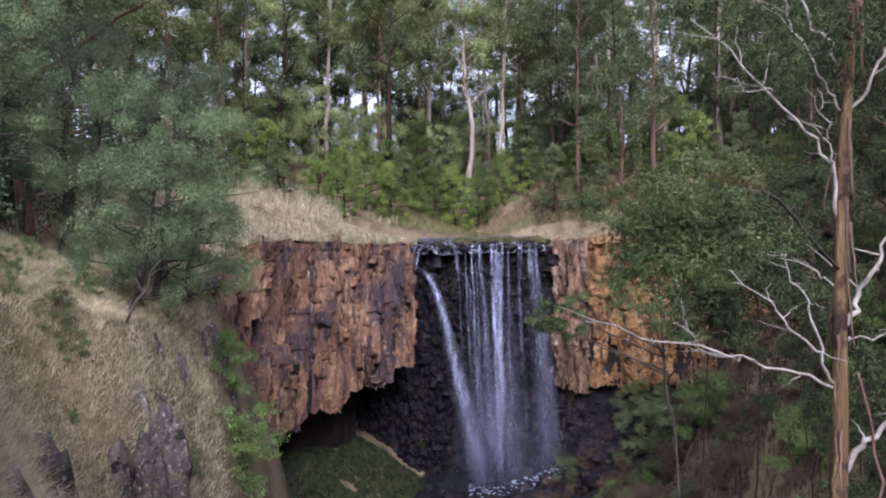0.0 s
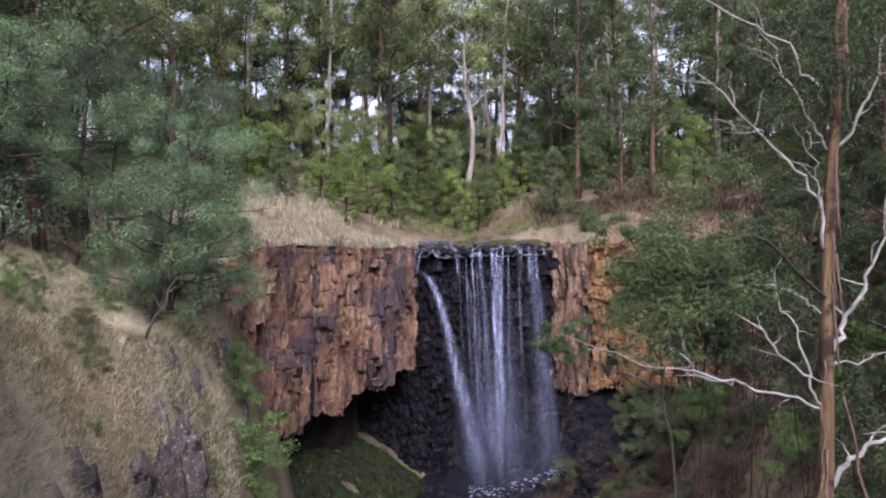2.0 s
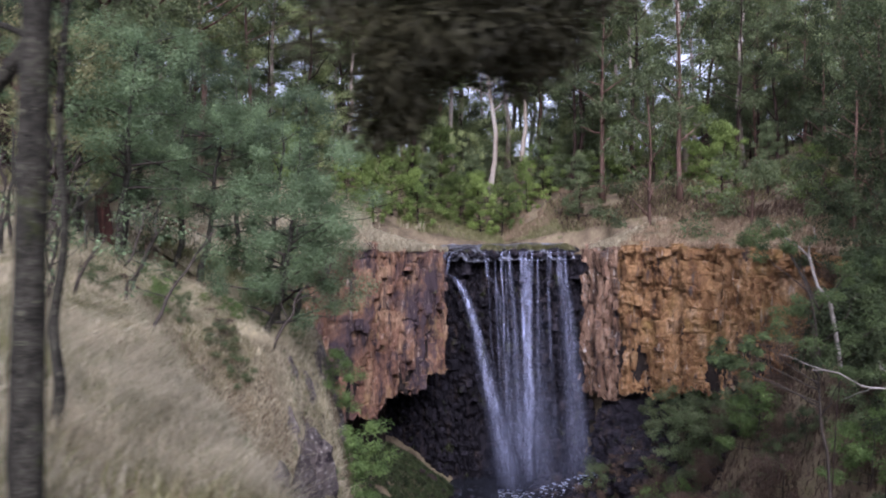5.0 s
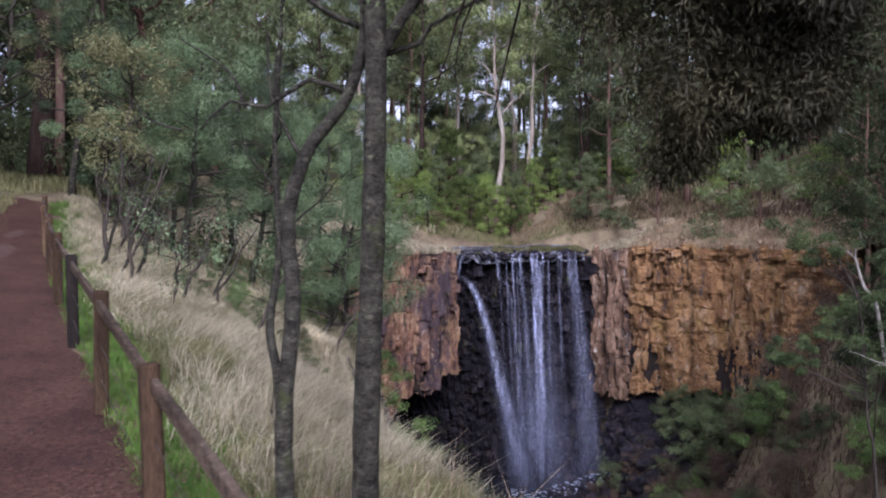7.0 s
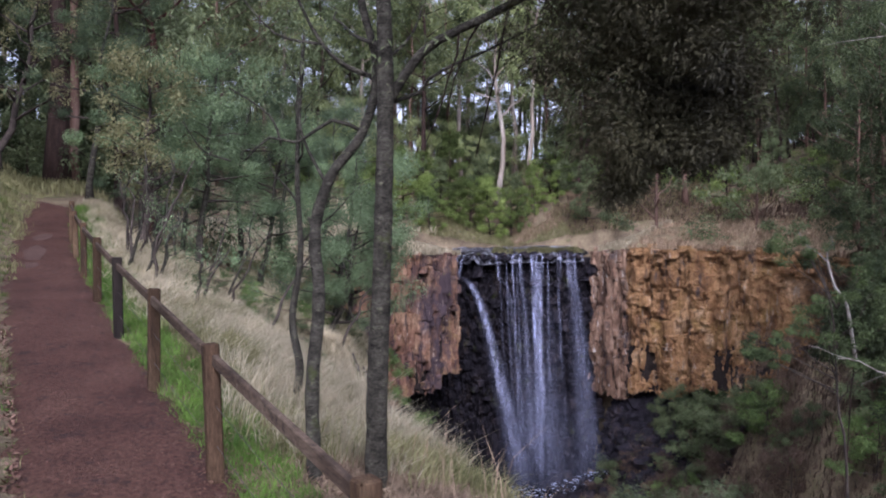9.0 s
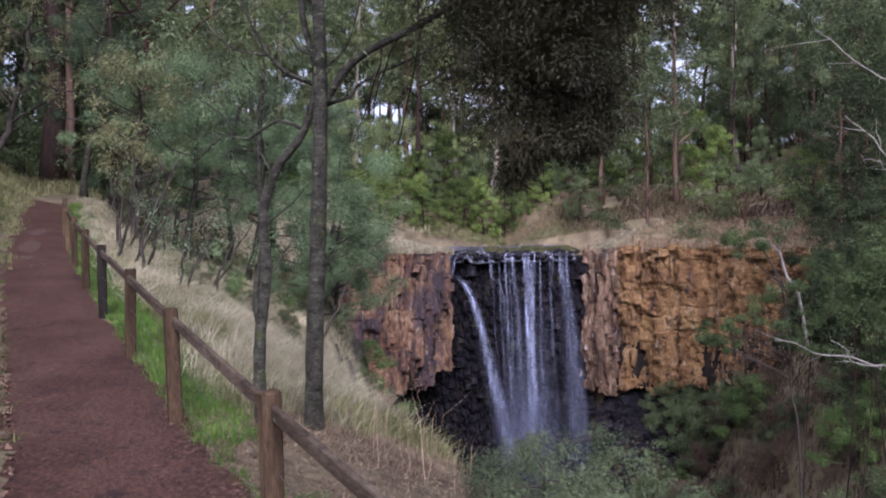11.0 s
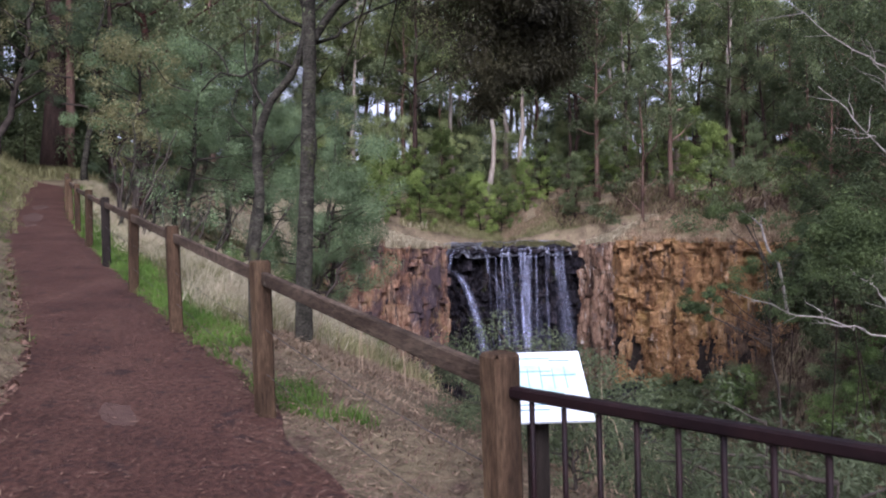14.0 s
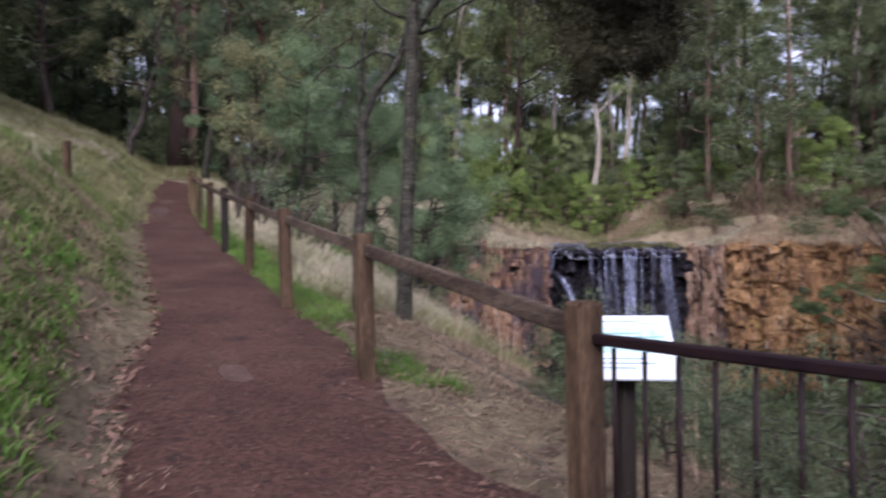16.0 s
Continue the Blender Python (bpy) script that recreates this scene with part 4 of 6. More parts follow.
def make_tree(name, x, y, height, r0, bark, leaf, seed, label, category="tree", crown=(0.45, 1.0), spread=3.0, limbs=9, clumps=3, per=70,
              leaf_size=(0.45, 0.16), clump=1.1, droop=0.4, lean=(0, 0), shape="gum", group="", sink=0.3, z=None, sides=8, limb_bark=None, wobble=0.012, far=False, flat=0.75):
    rng = np.random.default_rng(seed)
    z = ground_at(x, y) - sink if z is None else z
    e = empty(name, x, y, z, label, category, group)
    top = np.array([lean[0], lean[1], height])
    n = 10
    tr = wander(rng, (0, 0, 0), top, n, wobble * height)
    tr[:2, :2] *= 0.2
    rad = r0 * (1 - 0.82 * np.linspace(0, 1, n) ** 0.9)
    rad[0] *= 1.35
    part("trunk", tube(tr, rad, sides), bark, e, smooth=True)
    centres, sizes, boughs = [], [], []
    for i in range(limbs):
        f = crown[0] + (crown[1] - crown[0]) * (i + rng.uniform(0.1, 0.9)) / limbs
        k = f * (n - 1)
        a = np.array([np.interp(k, np.arange(n), tr[:, c]) for c in range(3)])
        az = i * 2.4 + rng.uniform(-0.5, 0.5)
        g = (f - crown[0]) / max(crown[1] - crown[0], 1e-3)
        if shape == "cone":
            ln, rise = spread * (1.05 - 0.85 * g), rng.uniform(-0.05, 0.25)
        elif shape == "bush":
            ln, rise = spread * np.sqrt(max(1 - (1.15 * g - 0.35) ** 2, 0.1)), rng.uniform(0.0, 0.5)
        else:
            ln, rise = spread * (0.55 + 0.6 * np.sin(np.pi * min(g * 0.8 + 0.15, 1))), rng.uniform(0.3, 0.9)
        ln *= rng.uniform(0.7, 1.2)
        b = a + np.array([np.cos(az) * ln, np.sin(az) * ln, rise * ln])
        lp = wander(rng, a, b, 6, 0.05 * ln)
        rr = max(r0 * (1 - 0.8 * f) * 0.5, 0.012)
        limb_tube = tube(lp, np.linspace(rr, rr * 0.25, 6), 5)
        if far:
            boughs.append(limb_tube)
        else:
            part("branch", limb_tube, limb_bark or bark, e, smooth=True)
        for c in range(clumps):
            w = 1.0 - (0.45 if shape == "gum" else 0.62) * c / max(clumps, 1)
            p = np.array([np.interp(w * 5, np.arange(6), lp[:, d]) for d in range(3)])
            centres.append(p + rng.normal(size=3) * clump * 0.45)
            sizes.append(clump * (rng.uniform(0.55, 1.5) if shape == "gum" else rng.uniform(0.6, 1.25)))
    if boughs:
        tagged(part("branchwork", join(boughs), limb_bark or bark, e, smooth=True), kind="stuff")
    centres.append(tr[-1])
    sizes.append(clump)
    part("crown", leaf_cloud(rng, centres, sizes, per, leaf_size[0], leaf_size[1], droop, flat), leaf, e)
    return e


def scatter(protos, spots, seed, lo=0.8, hi=1.2, sink=0.3):
    rng = np.random.default_rng(seed)
    for i, (x, y) in enumerate(spots):
        p = protos[int(rng.integers(len(protos)))]
        s = rng.uniform(lo, hi)
        c = copy_thing(p, Matrix.Translation((x, y, ground_at(x, y) - sink)) @ Matrix.Rotation(rng.uniform(0, 6.28), 4, 'Z'))
        c.scale = (s, s, s * rng.uniform(0.9, 1.12))


# far eucalypt forest beyond the fall and on both hills
G_FAR = "forest above the gorge"
gums = [
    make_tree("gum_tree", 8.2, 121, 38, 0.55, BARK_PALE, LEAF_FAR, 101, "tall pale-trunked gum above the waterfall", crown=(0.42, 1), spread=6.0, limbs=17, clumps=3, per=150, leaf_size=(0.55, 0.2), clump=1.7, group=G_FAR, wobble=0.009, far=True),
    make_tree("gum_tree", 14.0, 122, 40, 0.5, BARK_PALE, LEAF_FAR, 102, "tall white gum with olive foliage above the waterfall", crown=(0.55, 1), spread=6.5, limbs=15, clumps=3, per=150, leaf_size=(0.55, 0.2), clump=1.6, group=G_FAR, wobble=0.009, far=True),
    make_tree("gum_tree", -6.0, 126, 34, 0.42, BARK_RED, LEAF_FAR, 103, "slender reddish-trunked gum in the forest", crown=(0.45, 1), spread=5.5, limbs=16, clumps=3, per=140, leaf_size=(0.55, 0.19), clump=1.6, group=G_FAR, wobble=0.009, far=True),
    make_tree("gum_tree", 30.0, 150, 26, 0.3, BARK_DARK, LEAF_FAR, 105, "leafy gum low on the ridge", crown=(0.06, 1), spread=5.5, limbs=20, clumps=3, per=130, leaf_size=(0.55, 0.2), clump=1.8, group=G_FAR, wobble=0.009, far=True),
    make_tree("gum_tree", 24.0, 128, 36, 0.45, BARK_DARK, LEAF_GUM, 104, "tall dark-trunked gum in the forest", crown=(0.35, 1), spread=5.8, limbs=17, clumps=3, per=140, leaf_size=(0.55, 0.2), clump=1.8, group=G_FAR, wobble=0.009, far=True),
]
rng = np.random.default_rng(33)
spots = []
for y in np.arange(118, 186, 8.4):
    for x in np.arange(-75, 110, 8.0 + (y - 118) * 0.03):
        px_, py_ = x + rng.uniform(-3.2, 3.2), y + rng.uniform(-3, 3)
        if abs(px_ - 11) < 8 and py_ < 126 or rng.random() < 0.25:
            continue
        spots.append((px_, py_))
for y in np.arange(84, 120, 8):
    for x in list(np.arange(-74, -26, 11)):
        spots.append((x + rng.uniform(-3, 3), y + rng.uniform(-3, 3)))
for y in np.arange(40, 84, 8):
    for x in list(np.arange(-74, -40, 11)):
        spots.append((x + rng.uniform(-3, 3), y + rng.uniform(-3, 3)))
scatter(gums, spots, 34, 0.75, 1.15)
scatter(gums[3:4], [(-26, 114), (-21, 118), (-15, 117), (-10, 121), (-5, 119), (0, 124), (5, 123), (-30, 120), (10, 127), (-18, 125), (19, 126), (31, 127), (38, 122)], 37, 0.4, 0.62)
scatter(gums[3:4], [(-60 + i * 8.0 + rng.uniform(-2, 2), 148 + rng.uniform(-9, 22)) for i in range(22) if not 32 < i * 8 < 74] + [(-60 + i * 8.2 + rng.uniform(-2, 2), 140 + rng.uniform(-6, 30)) for i in range(20)], 36, 0.35, 0.7)

scatter(gums[2:3], [(-10, 136), (-14, 143), (-6, 141), (-11, 150)], 38, 0.8, 1.0)
scatter(gums[3:4], [(-10.5, 132), (-7, 137), (-14, 136)], 39, 0.4, 0.55)

# rocks in the creek at the lip
for i in range(110):
    x, y = rng.uniform(0.4, 16.8), 93.4 + 5.0 * rng.random() ** 1.8
    s = rng.uniform(0.35, 1.1) * (1.0 if x < 6 else 1.35)
    ob = new("boulder", wet_kinds[i % 6])
    ob.matrix_basis = Matrix.Translation((x, y, 0.28 + 0.10 * (y - 93.2) + s * 0.03 - 0.5 * max(0.0, 94.3 - y))) @ Matrix.Rotation(rng.uniform(0, 6), 4, 'Z') @ Matrix.Diagonal((s * 1.3, s, s * 0.8, 1))
    tagged(ob, "wet dark rock in the creek at the lip", "boulder", "rocks at the lip")

# bushy wattles and young trees on the slope behind the lip
G_SHRUB = "shrubs behind the lip"
shrubs = [
    make_tree("wattle_shrub", -3.0, 106, 8.5, 0.16, BARK_DARK, LEAF_SHRUB, 111, "dense green conical wattle shrub on the bank", "shrub", (0.05, 1), 3.0, 28, 3, 105, (0.24, 0.10), 0.62, 0.2, shape="cone", group=G_SHRUB, far=True),
    make_tree("wattle_shrub", 3.0, 110, 7.0, 0.14, BARK_DARK, LEAF_SHRUB, 112, "rounded green wattle shrub on the bank", "shrub", (0.05, 1), 3.2, 26, 3, 105, (0.24, 0.10), 0.66, 0.2, shape="bush", group=G_SHRUB, far=True),
    make_tree("wattle_shrub", 20.0, 107, 10.0, 0.18, BARK_DARK, LEAF_GUM, 113, "tall dark green shrub on the bank", "shrub", (0.08, 1), 3.2, 30, 3, 105, (0.24, 0.10), 0.64, 0.25, shape="cone", group=G_SHRUB, far=True),
]
spots = [(-9, 101), (-13, 104), (-7, 109), (-1.5, 113), (1, 104.5), (6, 110), (9.5, 114), (14, 119), (-17, 98), (-20, 104), (17, 122), (22, 124), (26, 122), (29, 123), (33, 119),
         (36, 118), (40, 112), (-4, 116), (5, 117), (11, 118), (-12, 114), (-24, 108), (44, 100), (30, 120), (-22, 92), (-27, 98), (46, 92), (38, 100), (0, 120), (18, 121), (26, 121), (48, 84), (50, 76)]
scatter(shrubs, [(x, y + (6 if y < 107 and -8 < x < 30 else 0)) for x, y in spots], 35, 0.75, 1.3)
# mid-distance forest on the near side of the gorge
G_MID = "trees beyond the path"
mids = [
    make_tree("gum_tree", -24, 47, 24, 0.34, BARK_DARK, LEAF_GUM, 121, "dark-trunked gum with grey-green foliage beside the path", crown=(0.2, 1), spread=4.5, limbs=16, clumps=3, per=150, leaf_size=(0.36, 0.11), clump=1.3, droop=0.6, group=G_MID, wobble=0.006, far=True),
    make_tree("gum_tree", -30, 40, 22, 0.28, BARK_GREY, LEAF_GUM, 122, "grey-trunked gum with thin foliage beside the path", crown=(0.15, 1), spread=4.0, limbs=16, clumps=3, per=140, leaf_size=(0.36, 0.11), clump=1.2, droop=0.6, group=G_MID, wobble=0.006, far=True),
    make_tree("gum_tree", -17, 56, 20, 0.25, BARK_DARK, LEAF_TALL, 123, "tall silver wattle on the cliff top", crown=(0.12, 1), spread=4.0, limbs=18, clumps=3, per=150, leaf_size=(0.34, 0.12), clump=1.2, droop=0.3, group=G_MID, wobble=0.006, far=True),
]
scatter(mids, [(-20, 47), (-27, 36), (-33, 47), (-23, 57), (-29, 60), (-36, 38), (-38, 55), (-26, 64), (-32, 30), (-25, 27), (-30, 22), (-22, 21), (-36, 25), (-40, 33),
               (-30, 76), (-45, 45), (-16, 45), (-13.5, 49), (-18, 39.5), (-28, 52), (-35, 66), (-42, 60)], 41, 0.75, 1.15)
# right-hand slope of the gorge
deep = make_tree("gum_tree", 33, 60, 19, 0.26, BARK_RED, LEAF_DEEP, 124, "gum with shade-darkened leaves and a reddish trunk on the slope", crown=(0.15, 1), spread=4.2, limbs=17, clumps=3, per=210, leaf_size=(0.27, 0.085), clump=1.1, droop=0.5, group=G_MID, wobble=0.006, far=True)
scatter([deep], [(38, 66), (41, 58), (36, 55), (43, 46), (38, 45), (46, 60), (48, 50), (33, 47), (40, 36), (47, 38), (35, 36), (45, 70), (51, 66), (44, 26), (37, 26), (30, 34), (42, 74), (46, 80)], 42, 0.85, 1.25)

scatter(mids[:2], [(-31, 44), (-34, 52), (-30, 34), (-37, 46), (-26, 50), (-40, 40), (-33, 39), (-43, 52), (-38, 30), (-46, 36), (-44, 60)], 43, 0.6, 1.2)
scatter([deep], [(x + (y * 7.3) % 5, y) for x in (54, 65, 76) for y in (42, 51, 60, 69, 78)], 48, 0.9, 1.3)
scatter([deep], [(x + (y * 5.7) % 6, y) for x in (49, 60, 71, 82) for y in (87, 97, 107, 117)], 49, 0.9, 1.3)
scatter([deep, mids[0]], [(50, 90), (56, 84), (54, 100), (61, 95), (49, 108), (58, 110), (52, 74), (57, 66), (66, 88), (64, 104), (54, 58), (60, 76), (-36, 58), (-41, 72), (-47, 80)], 44, 0.9, 1.3)
scatter(gums[4:5] + mids[:1], [(34, 118), (40, 124), (52, 122), (48, 134), (28, 136), (60, 128), (43, 108), (53, 106)], 52, 0.6, 0.95)
under = make_tree("understorey_shrub", -25, 44, 5.0, 0.09, BARK_DARK, LEAF_GUM, 125, "grey-green understorey shrub beneath the trees", "shrub", (0.04, 1), 2.0, 14, 3, 120, (0.2, 0.07), 0.75, 0.3, shape="bush", group="understorey beyond the path", far=True)
rng = np.random.default_rng(45)
scatter([under], [tuple(path_point(rng.uniform(41, 62), rng.uniform(-3, 14))) for _ in range(26)], 46, 0.6, 1.4, 0.1)
scatter([under], [tuple(path_point(rng.uniform(8, 36), rng.uniform(9, 17))) for _ in range(34)], 50, 0.8, 1.7, 0.1)
scatter([under], [(rng.uniform(-55, 80), rng.uniform(124, 160)) for _ in range(60)], 47, 1.3, 2.4, 0.2)
# big twin-trunked tree where the path bends
twin = make_tree("stringybark_tree", -20.6, 38.6, 26, 0.62, BARK_DARK, LEAF_GUM, 131, "massive dark stringybark tree beside the bend of the path", crown=(0.4, 1), spread=6, limbs=12, clumps=3, per=150,
                 leaf_size=(0.36, 0.11), clump=1.4, droop=0.6, sides=14)
part("trunk", tube(wander(np.random.default_rng(7), (0.75, 0.2, 0), (1.15, 0.3, 17), 9, 0.08), np.linspace(0.25, 0.13, 9), 10), BARK_RED, twin, "second trunk, tan and peeling", smooth=True)

# second stringybark among the wattles, hung with dark leaves
make_tree("stringybark_tree", -13.6, 39.0, 24, 0.42, BARK_STRINGY, LEAF_DEEP, 132, "dark red-brown stringybark rising behind the wattles", crown=(0.22, 1), spread=5.5, limbs=20, clumps=3, per=230,
          leaf_size=(0.26, 0.08), clump=1.15, droop=0.6, sides=14, wobble=0.006)
make_tree("stringybark_tree", -17.5, 43.0, 26, 0.40, BARK_STRINGY, LEAF_GUM, 133, "dark stringybark deeper in the trees by the path", crown=(0.25, 1), spread=6.0, limbs=18, clumps=3, per=230,
          leaf_size=(0.26, 0.08), clump=1.2, droop=0.6, sides=12, wobble=0.006)

# pink-trunked gums on the right-hand rim
for x, y, h, s_ in ((27.2, 97.0, 36, 141), (36.4, 87.0, 24, 142), (24.5, 112, 33, 143), (33.5, 104, 32, 144)):
    make_tree("gum_tree", x, y, h, 0.42, BARK_RED, LEAF_GUM, s_, "reddish-trunked gum at the cliff edge", crown=(0.26, 1), spread=6.0, limbs=17, clumps=3, per=150, leaf_size=(0.5, 0.17), clump=1.4, droop=0.5, group="gums on the rim", wobble=0.005)
# sapling standing in the grass behind the lip
for x, y, h, s_ in ((7.1, 100, 4.6, 146), (13.0, 100.5, 4.2, 147), (17.0, 102, 5.0, 148)):
    make_tree("sapling", x, y, h, 0.08, BARK_DARK, LEAF_OLIVE, s_, "slender sapling in the dry grass behind the lip", crown=(0.35, 1), spread=1.3, limbs=9, clumps=2, per=60, leaf_size=(0.3, 0.12), clump=0.55, group="saplings behind the lip")

# silver wattles on the left slope
for i, (x, y, h, sp) in enumerate([(-4.9, 26.8, 4.9, 1.7), (-5.2, 29.4, 6.6, 2.1), (-9.3, 26.4, 7.0, 2.0), (-8.4, 31.0, 6.6, 2.0), (-6.3, 33.0, 8.5, 2.3), (-9.8, 32.0, 9.5, 2.6), (-11.2, 27.5, 6.2, 1.8),
                                   (-13.5, 35, 10.5, 2.8), (-9.5, 39, 10, 2.7), (-5.0, 31.5, 4.6, 1.6), (-13, 43, 12, 3.0), (-15.5, 31.5, 9, 2.4)]):
    make_tree("silver_wattle", x, y, h, 0.10 + 0.006 * h, BARK_GREY, LEAF_WATTLE if h < 8 else LEAF_TALL, 150 + i, "feathery silver-green wattle leaning over the gorge", "tree", (0.34 if x < -8 else 0.12, 1), sp * 1.15, 17, 2, 620,
              (0.10, 0.030), 0.58, 0.25, (1.0, -0.5), "bush", "wattles on the slope", limb_bark=TWIG, flat=0.8)


def stem(name, pts, r0, r1, mat, parent, label="", sides=6, knots=0.0):
    v, q = tube(pts, np.linspace(r0, r1, len(pts)), sides)
    if knots:
        # lumps, ridges and swollen rings in the bark
        axis = np.repeat(np.concatenate([pts[:1], pts, pts[-1:]]), sides, 0)
        lump = np.array([noise.fractal(Vector((p[0] * 9, p[1] * 9, p[2] * 7)), 0.8, 2.0, 3) for p in v])
        ring = np.array([noise.noise(Vector((3.1, 0.7, z * 5.5))) for z in axis[:, 2]])
        v = axis + (v - axis) * (1 + knots * (lump * 1.4 + ring))[:, None]
    return part(name, (v, q), mat, parent, label, smooth=True)


def spline(pts, n=14):
    """Smooth curve through control points."""
    p = np.asarray(pts, float)
    t = np.linspace(0, len(p) - 1, n)
    out = []
    for k in t:
        i = min(int(k), len(p) - 2)
        f = k - i
        a, b, c, d = p[max(i - 1, 0)], p[i], p[i + 1], p[min(i + 2, len(p) - 1)]
        out.append(0.5 * (2 * b + (c - a) * f + (2 * a - 5 * b + 4 * c - d) * f * f + (3 * b - a - 3 * c + d) * f ** 3))
    return np.array(out)


# bare leaning saplings along the left slope
rng = np.random.default_rng(51)
for i in range(18):
    u, v = rng.uniform(11, 21), rng.uniform(-3.9, -0.8)
    x, y = path_point(u, v)
    z = ground_at(x, y)
    h = rng.uniform(1.3, 3.0)
    e = empty("bare_sapling", x, y, z - 0.1, "thin leaning grey sapling with few leaves on the grassy slope", "sapling", "saplings on the slope")
    lean = rng.uniform(-0.25, 0.6)
    top = np.array([lean * h * 0.8, rng.uniform(-0.2, 0.3) * h, h])
    pts = wander(rng, (0, 0, 0), top, 9, 0.035 * h)
    stem("trunk", pts, 0.045, 0.014, TWIG if i % 3 else BARK_GREY, e)
    cs = []
    for k in range(5):
        a = pts[3 + k]
        b = a + np.array([rng.uniform(-.7, .7), rng.uniform(-.6, .6), rng.uniform(0.15, .7)])
        stem("branch", wander(rng, a, b, 6, 0.05), 0.014, 0.004, TWIG, e, sides=4)
        cs.append(b)
    if i % 2:
        part("foliage", leaf_cloud(rng, np.array(cs), 0.38, 55, 0.09, 0.03, 0.3), LEAF_WATTLE if i % 4 else LEAF_OLIVE, e)

# twiggy, mossy trees further along
for i, (x, y, h) in enumerate([(-19.3, 31.5, 10.5), (-10.4, 24.6, 6.0), (-24.5, 33, 12)]):
    make_tree("mossy_tree", x, y, h, 0.09 + 0.008 * h, TWIG, LEAF_MOSS, 220 + i, "twiggy half-bare tree with yellowish moss and leaves", "tree", (0.25, 1), 0.24 * h, 26, 3, 95,
              (0.13, 0.04), 0.45, 0.2, (0.4, -0.3), "gum", "mossy trees by the path", wobble=0.02)

# crooked dark dead branch above the rock outcrop
e = empty("dead_branch", -4.3, 25.2, ground_at(-4.3, 25.2) - 0.1, "crooked dark dead sapling on the dry slope", "dead branch")
stem("trunk", spline([(0, 0, 0), (0.25, 0.1, 0.6), (0.55, 0.25, 1.0), (0.62, 0.3, 1.45), (1.0, 0.5, 1.9)], 16), 0.06, 0.02, TWIG, e)
stem("branch", spline([(0.6, 0.3, 1.3), (0.85, 0.3, 1.5), (1.2, 0.35, 1.5)], 8), 0.03, 0.008, TWIG, e)
stem("branch", spline([(0.4, 0.2, 0.85), (0.2, 0.3, 1.3), (0.28, 0.3, 1.6)], 8), 0.022, 0.006, TWIG, e)

# lichened rock outcrop on the slope
outcrop = empty("rock_outcrop", -4.0, 24.0, -5.5, "lichen-covered dark rock columns breaking out of the slope", "rock")
def crag_mesh(seed, mat):
    """A weathered column, 1 x 1 x 1: knobbly sides, broken shoulders."""
    r = np.random.default_rng(seed)
    n, m = 10, 12
    th = np.linspace(0, 2 * np.pi, n, endpoint=False) + r.uniform(-0.15, 0.15, n)
    side = r.uniform(0.40, 0.60, n)
    rows = []
    for j in range(m):
        z = -0.5 + j / (m - 1)
        k = 1.0 if j < m - 3 else (0.95, 0.75, 0.35)[j - m + 3]
        step = 1 - 0.14 * (r.random() < 0.3)
        bump = np.array([noise.fractal(Vector((np.cos(a) * 1.7 + seed, np.sin(a) * 1.7, z * 5)), 0.7, 2.0, 3) for a in th])
        rad = side * k * step * (1 + 0.24 * bump)
        rows.append(np.column_stack([np.cos(th) * rad, np.sin(th) * rad, np.full(n, z) + r.uniform(-0.02, 0.02, n)]))
    q = [[a * n + b, a * n + (b + 1) % n, (a + 1) * n + (b + 1) % n, (a + 1) * n + b] for a in range(m - 1) for b in range(n)]
    q += [[(m - 1) * n + b for b in f] for f in ((0, 1, 2, 3), (0, 3, 4, 5), (0, 5, 6, 7), (0, 7, 8, 9))]
    return mesh_np("rock_column", np.concatenate(rows), np.array(q), mat)


kinds = [crag_mesh(300 + i, MOSSY) for i in range(6)]
rng = np.random.default_rng(61)
for i in range(100):
    if i >= 64:
        f = rng.random()
        x, y = -4.35 + rng.uniform(-.1, 1.0), 24.2 + 8.5 * f
        top = ground_at(x, y) + rng.uniform(-0.6, 0.12)
    elif i < 30:
        x, y = -6.4 + 3.6 * (i % 15) / 14 + rng.uniform(-.15, .15), 23.3 + 1.2 * (i // 15) + rng.uniform(-.3, .3)
        top = -3.55 - 0.6 * rng.random() - 0.2 * abs(x + 3.8) + 0.4 * (i // 15)
    else:
        f = rng.random()
        x, y = path_point(5.5 + 9.5 * f, -4.5 - 1.0 * f - rng.uniform(0, 1.3))
        top = ground_at(x, y) + rng.uniform(-0.1, 0.5)
    hh = rng.uniform(2.2, 4.0)
    ob = new("rock_column", kinds[i % 6])
    ob.parent = outcrop
    ob.matrix_basis = (Matrix.Translation((x + 4.0, y - 24.0, top - hh / 2 + 5.5)) @ Matrix.Rotation(rng.uniform(0, 6), 4, 'Z') @ Matrix.Rotation(rng.normal() * 0.08, 4, 'X')
                       @ Matrix.Diagonal((rng.uniform(.45, .85), rng.uniform(.45, .85), hh, 1)))

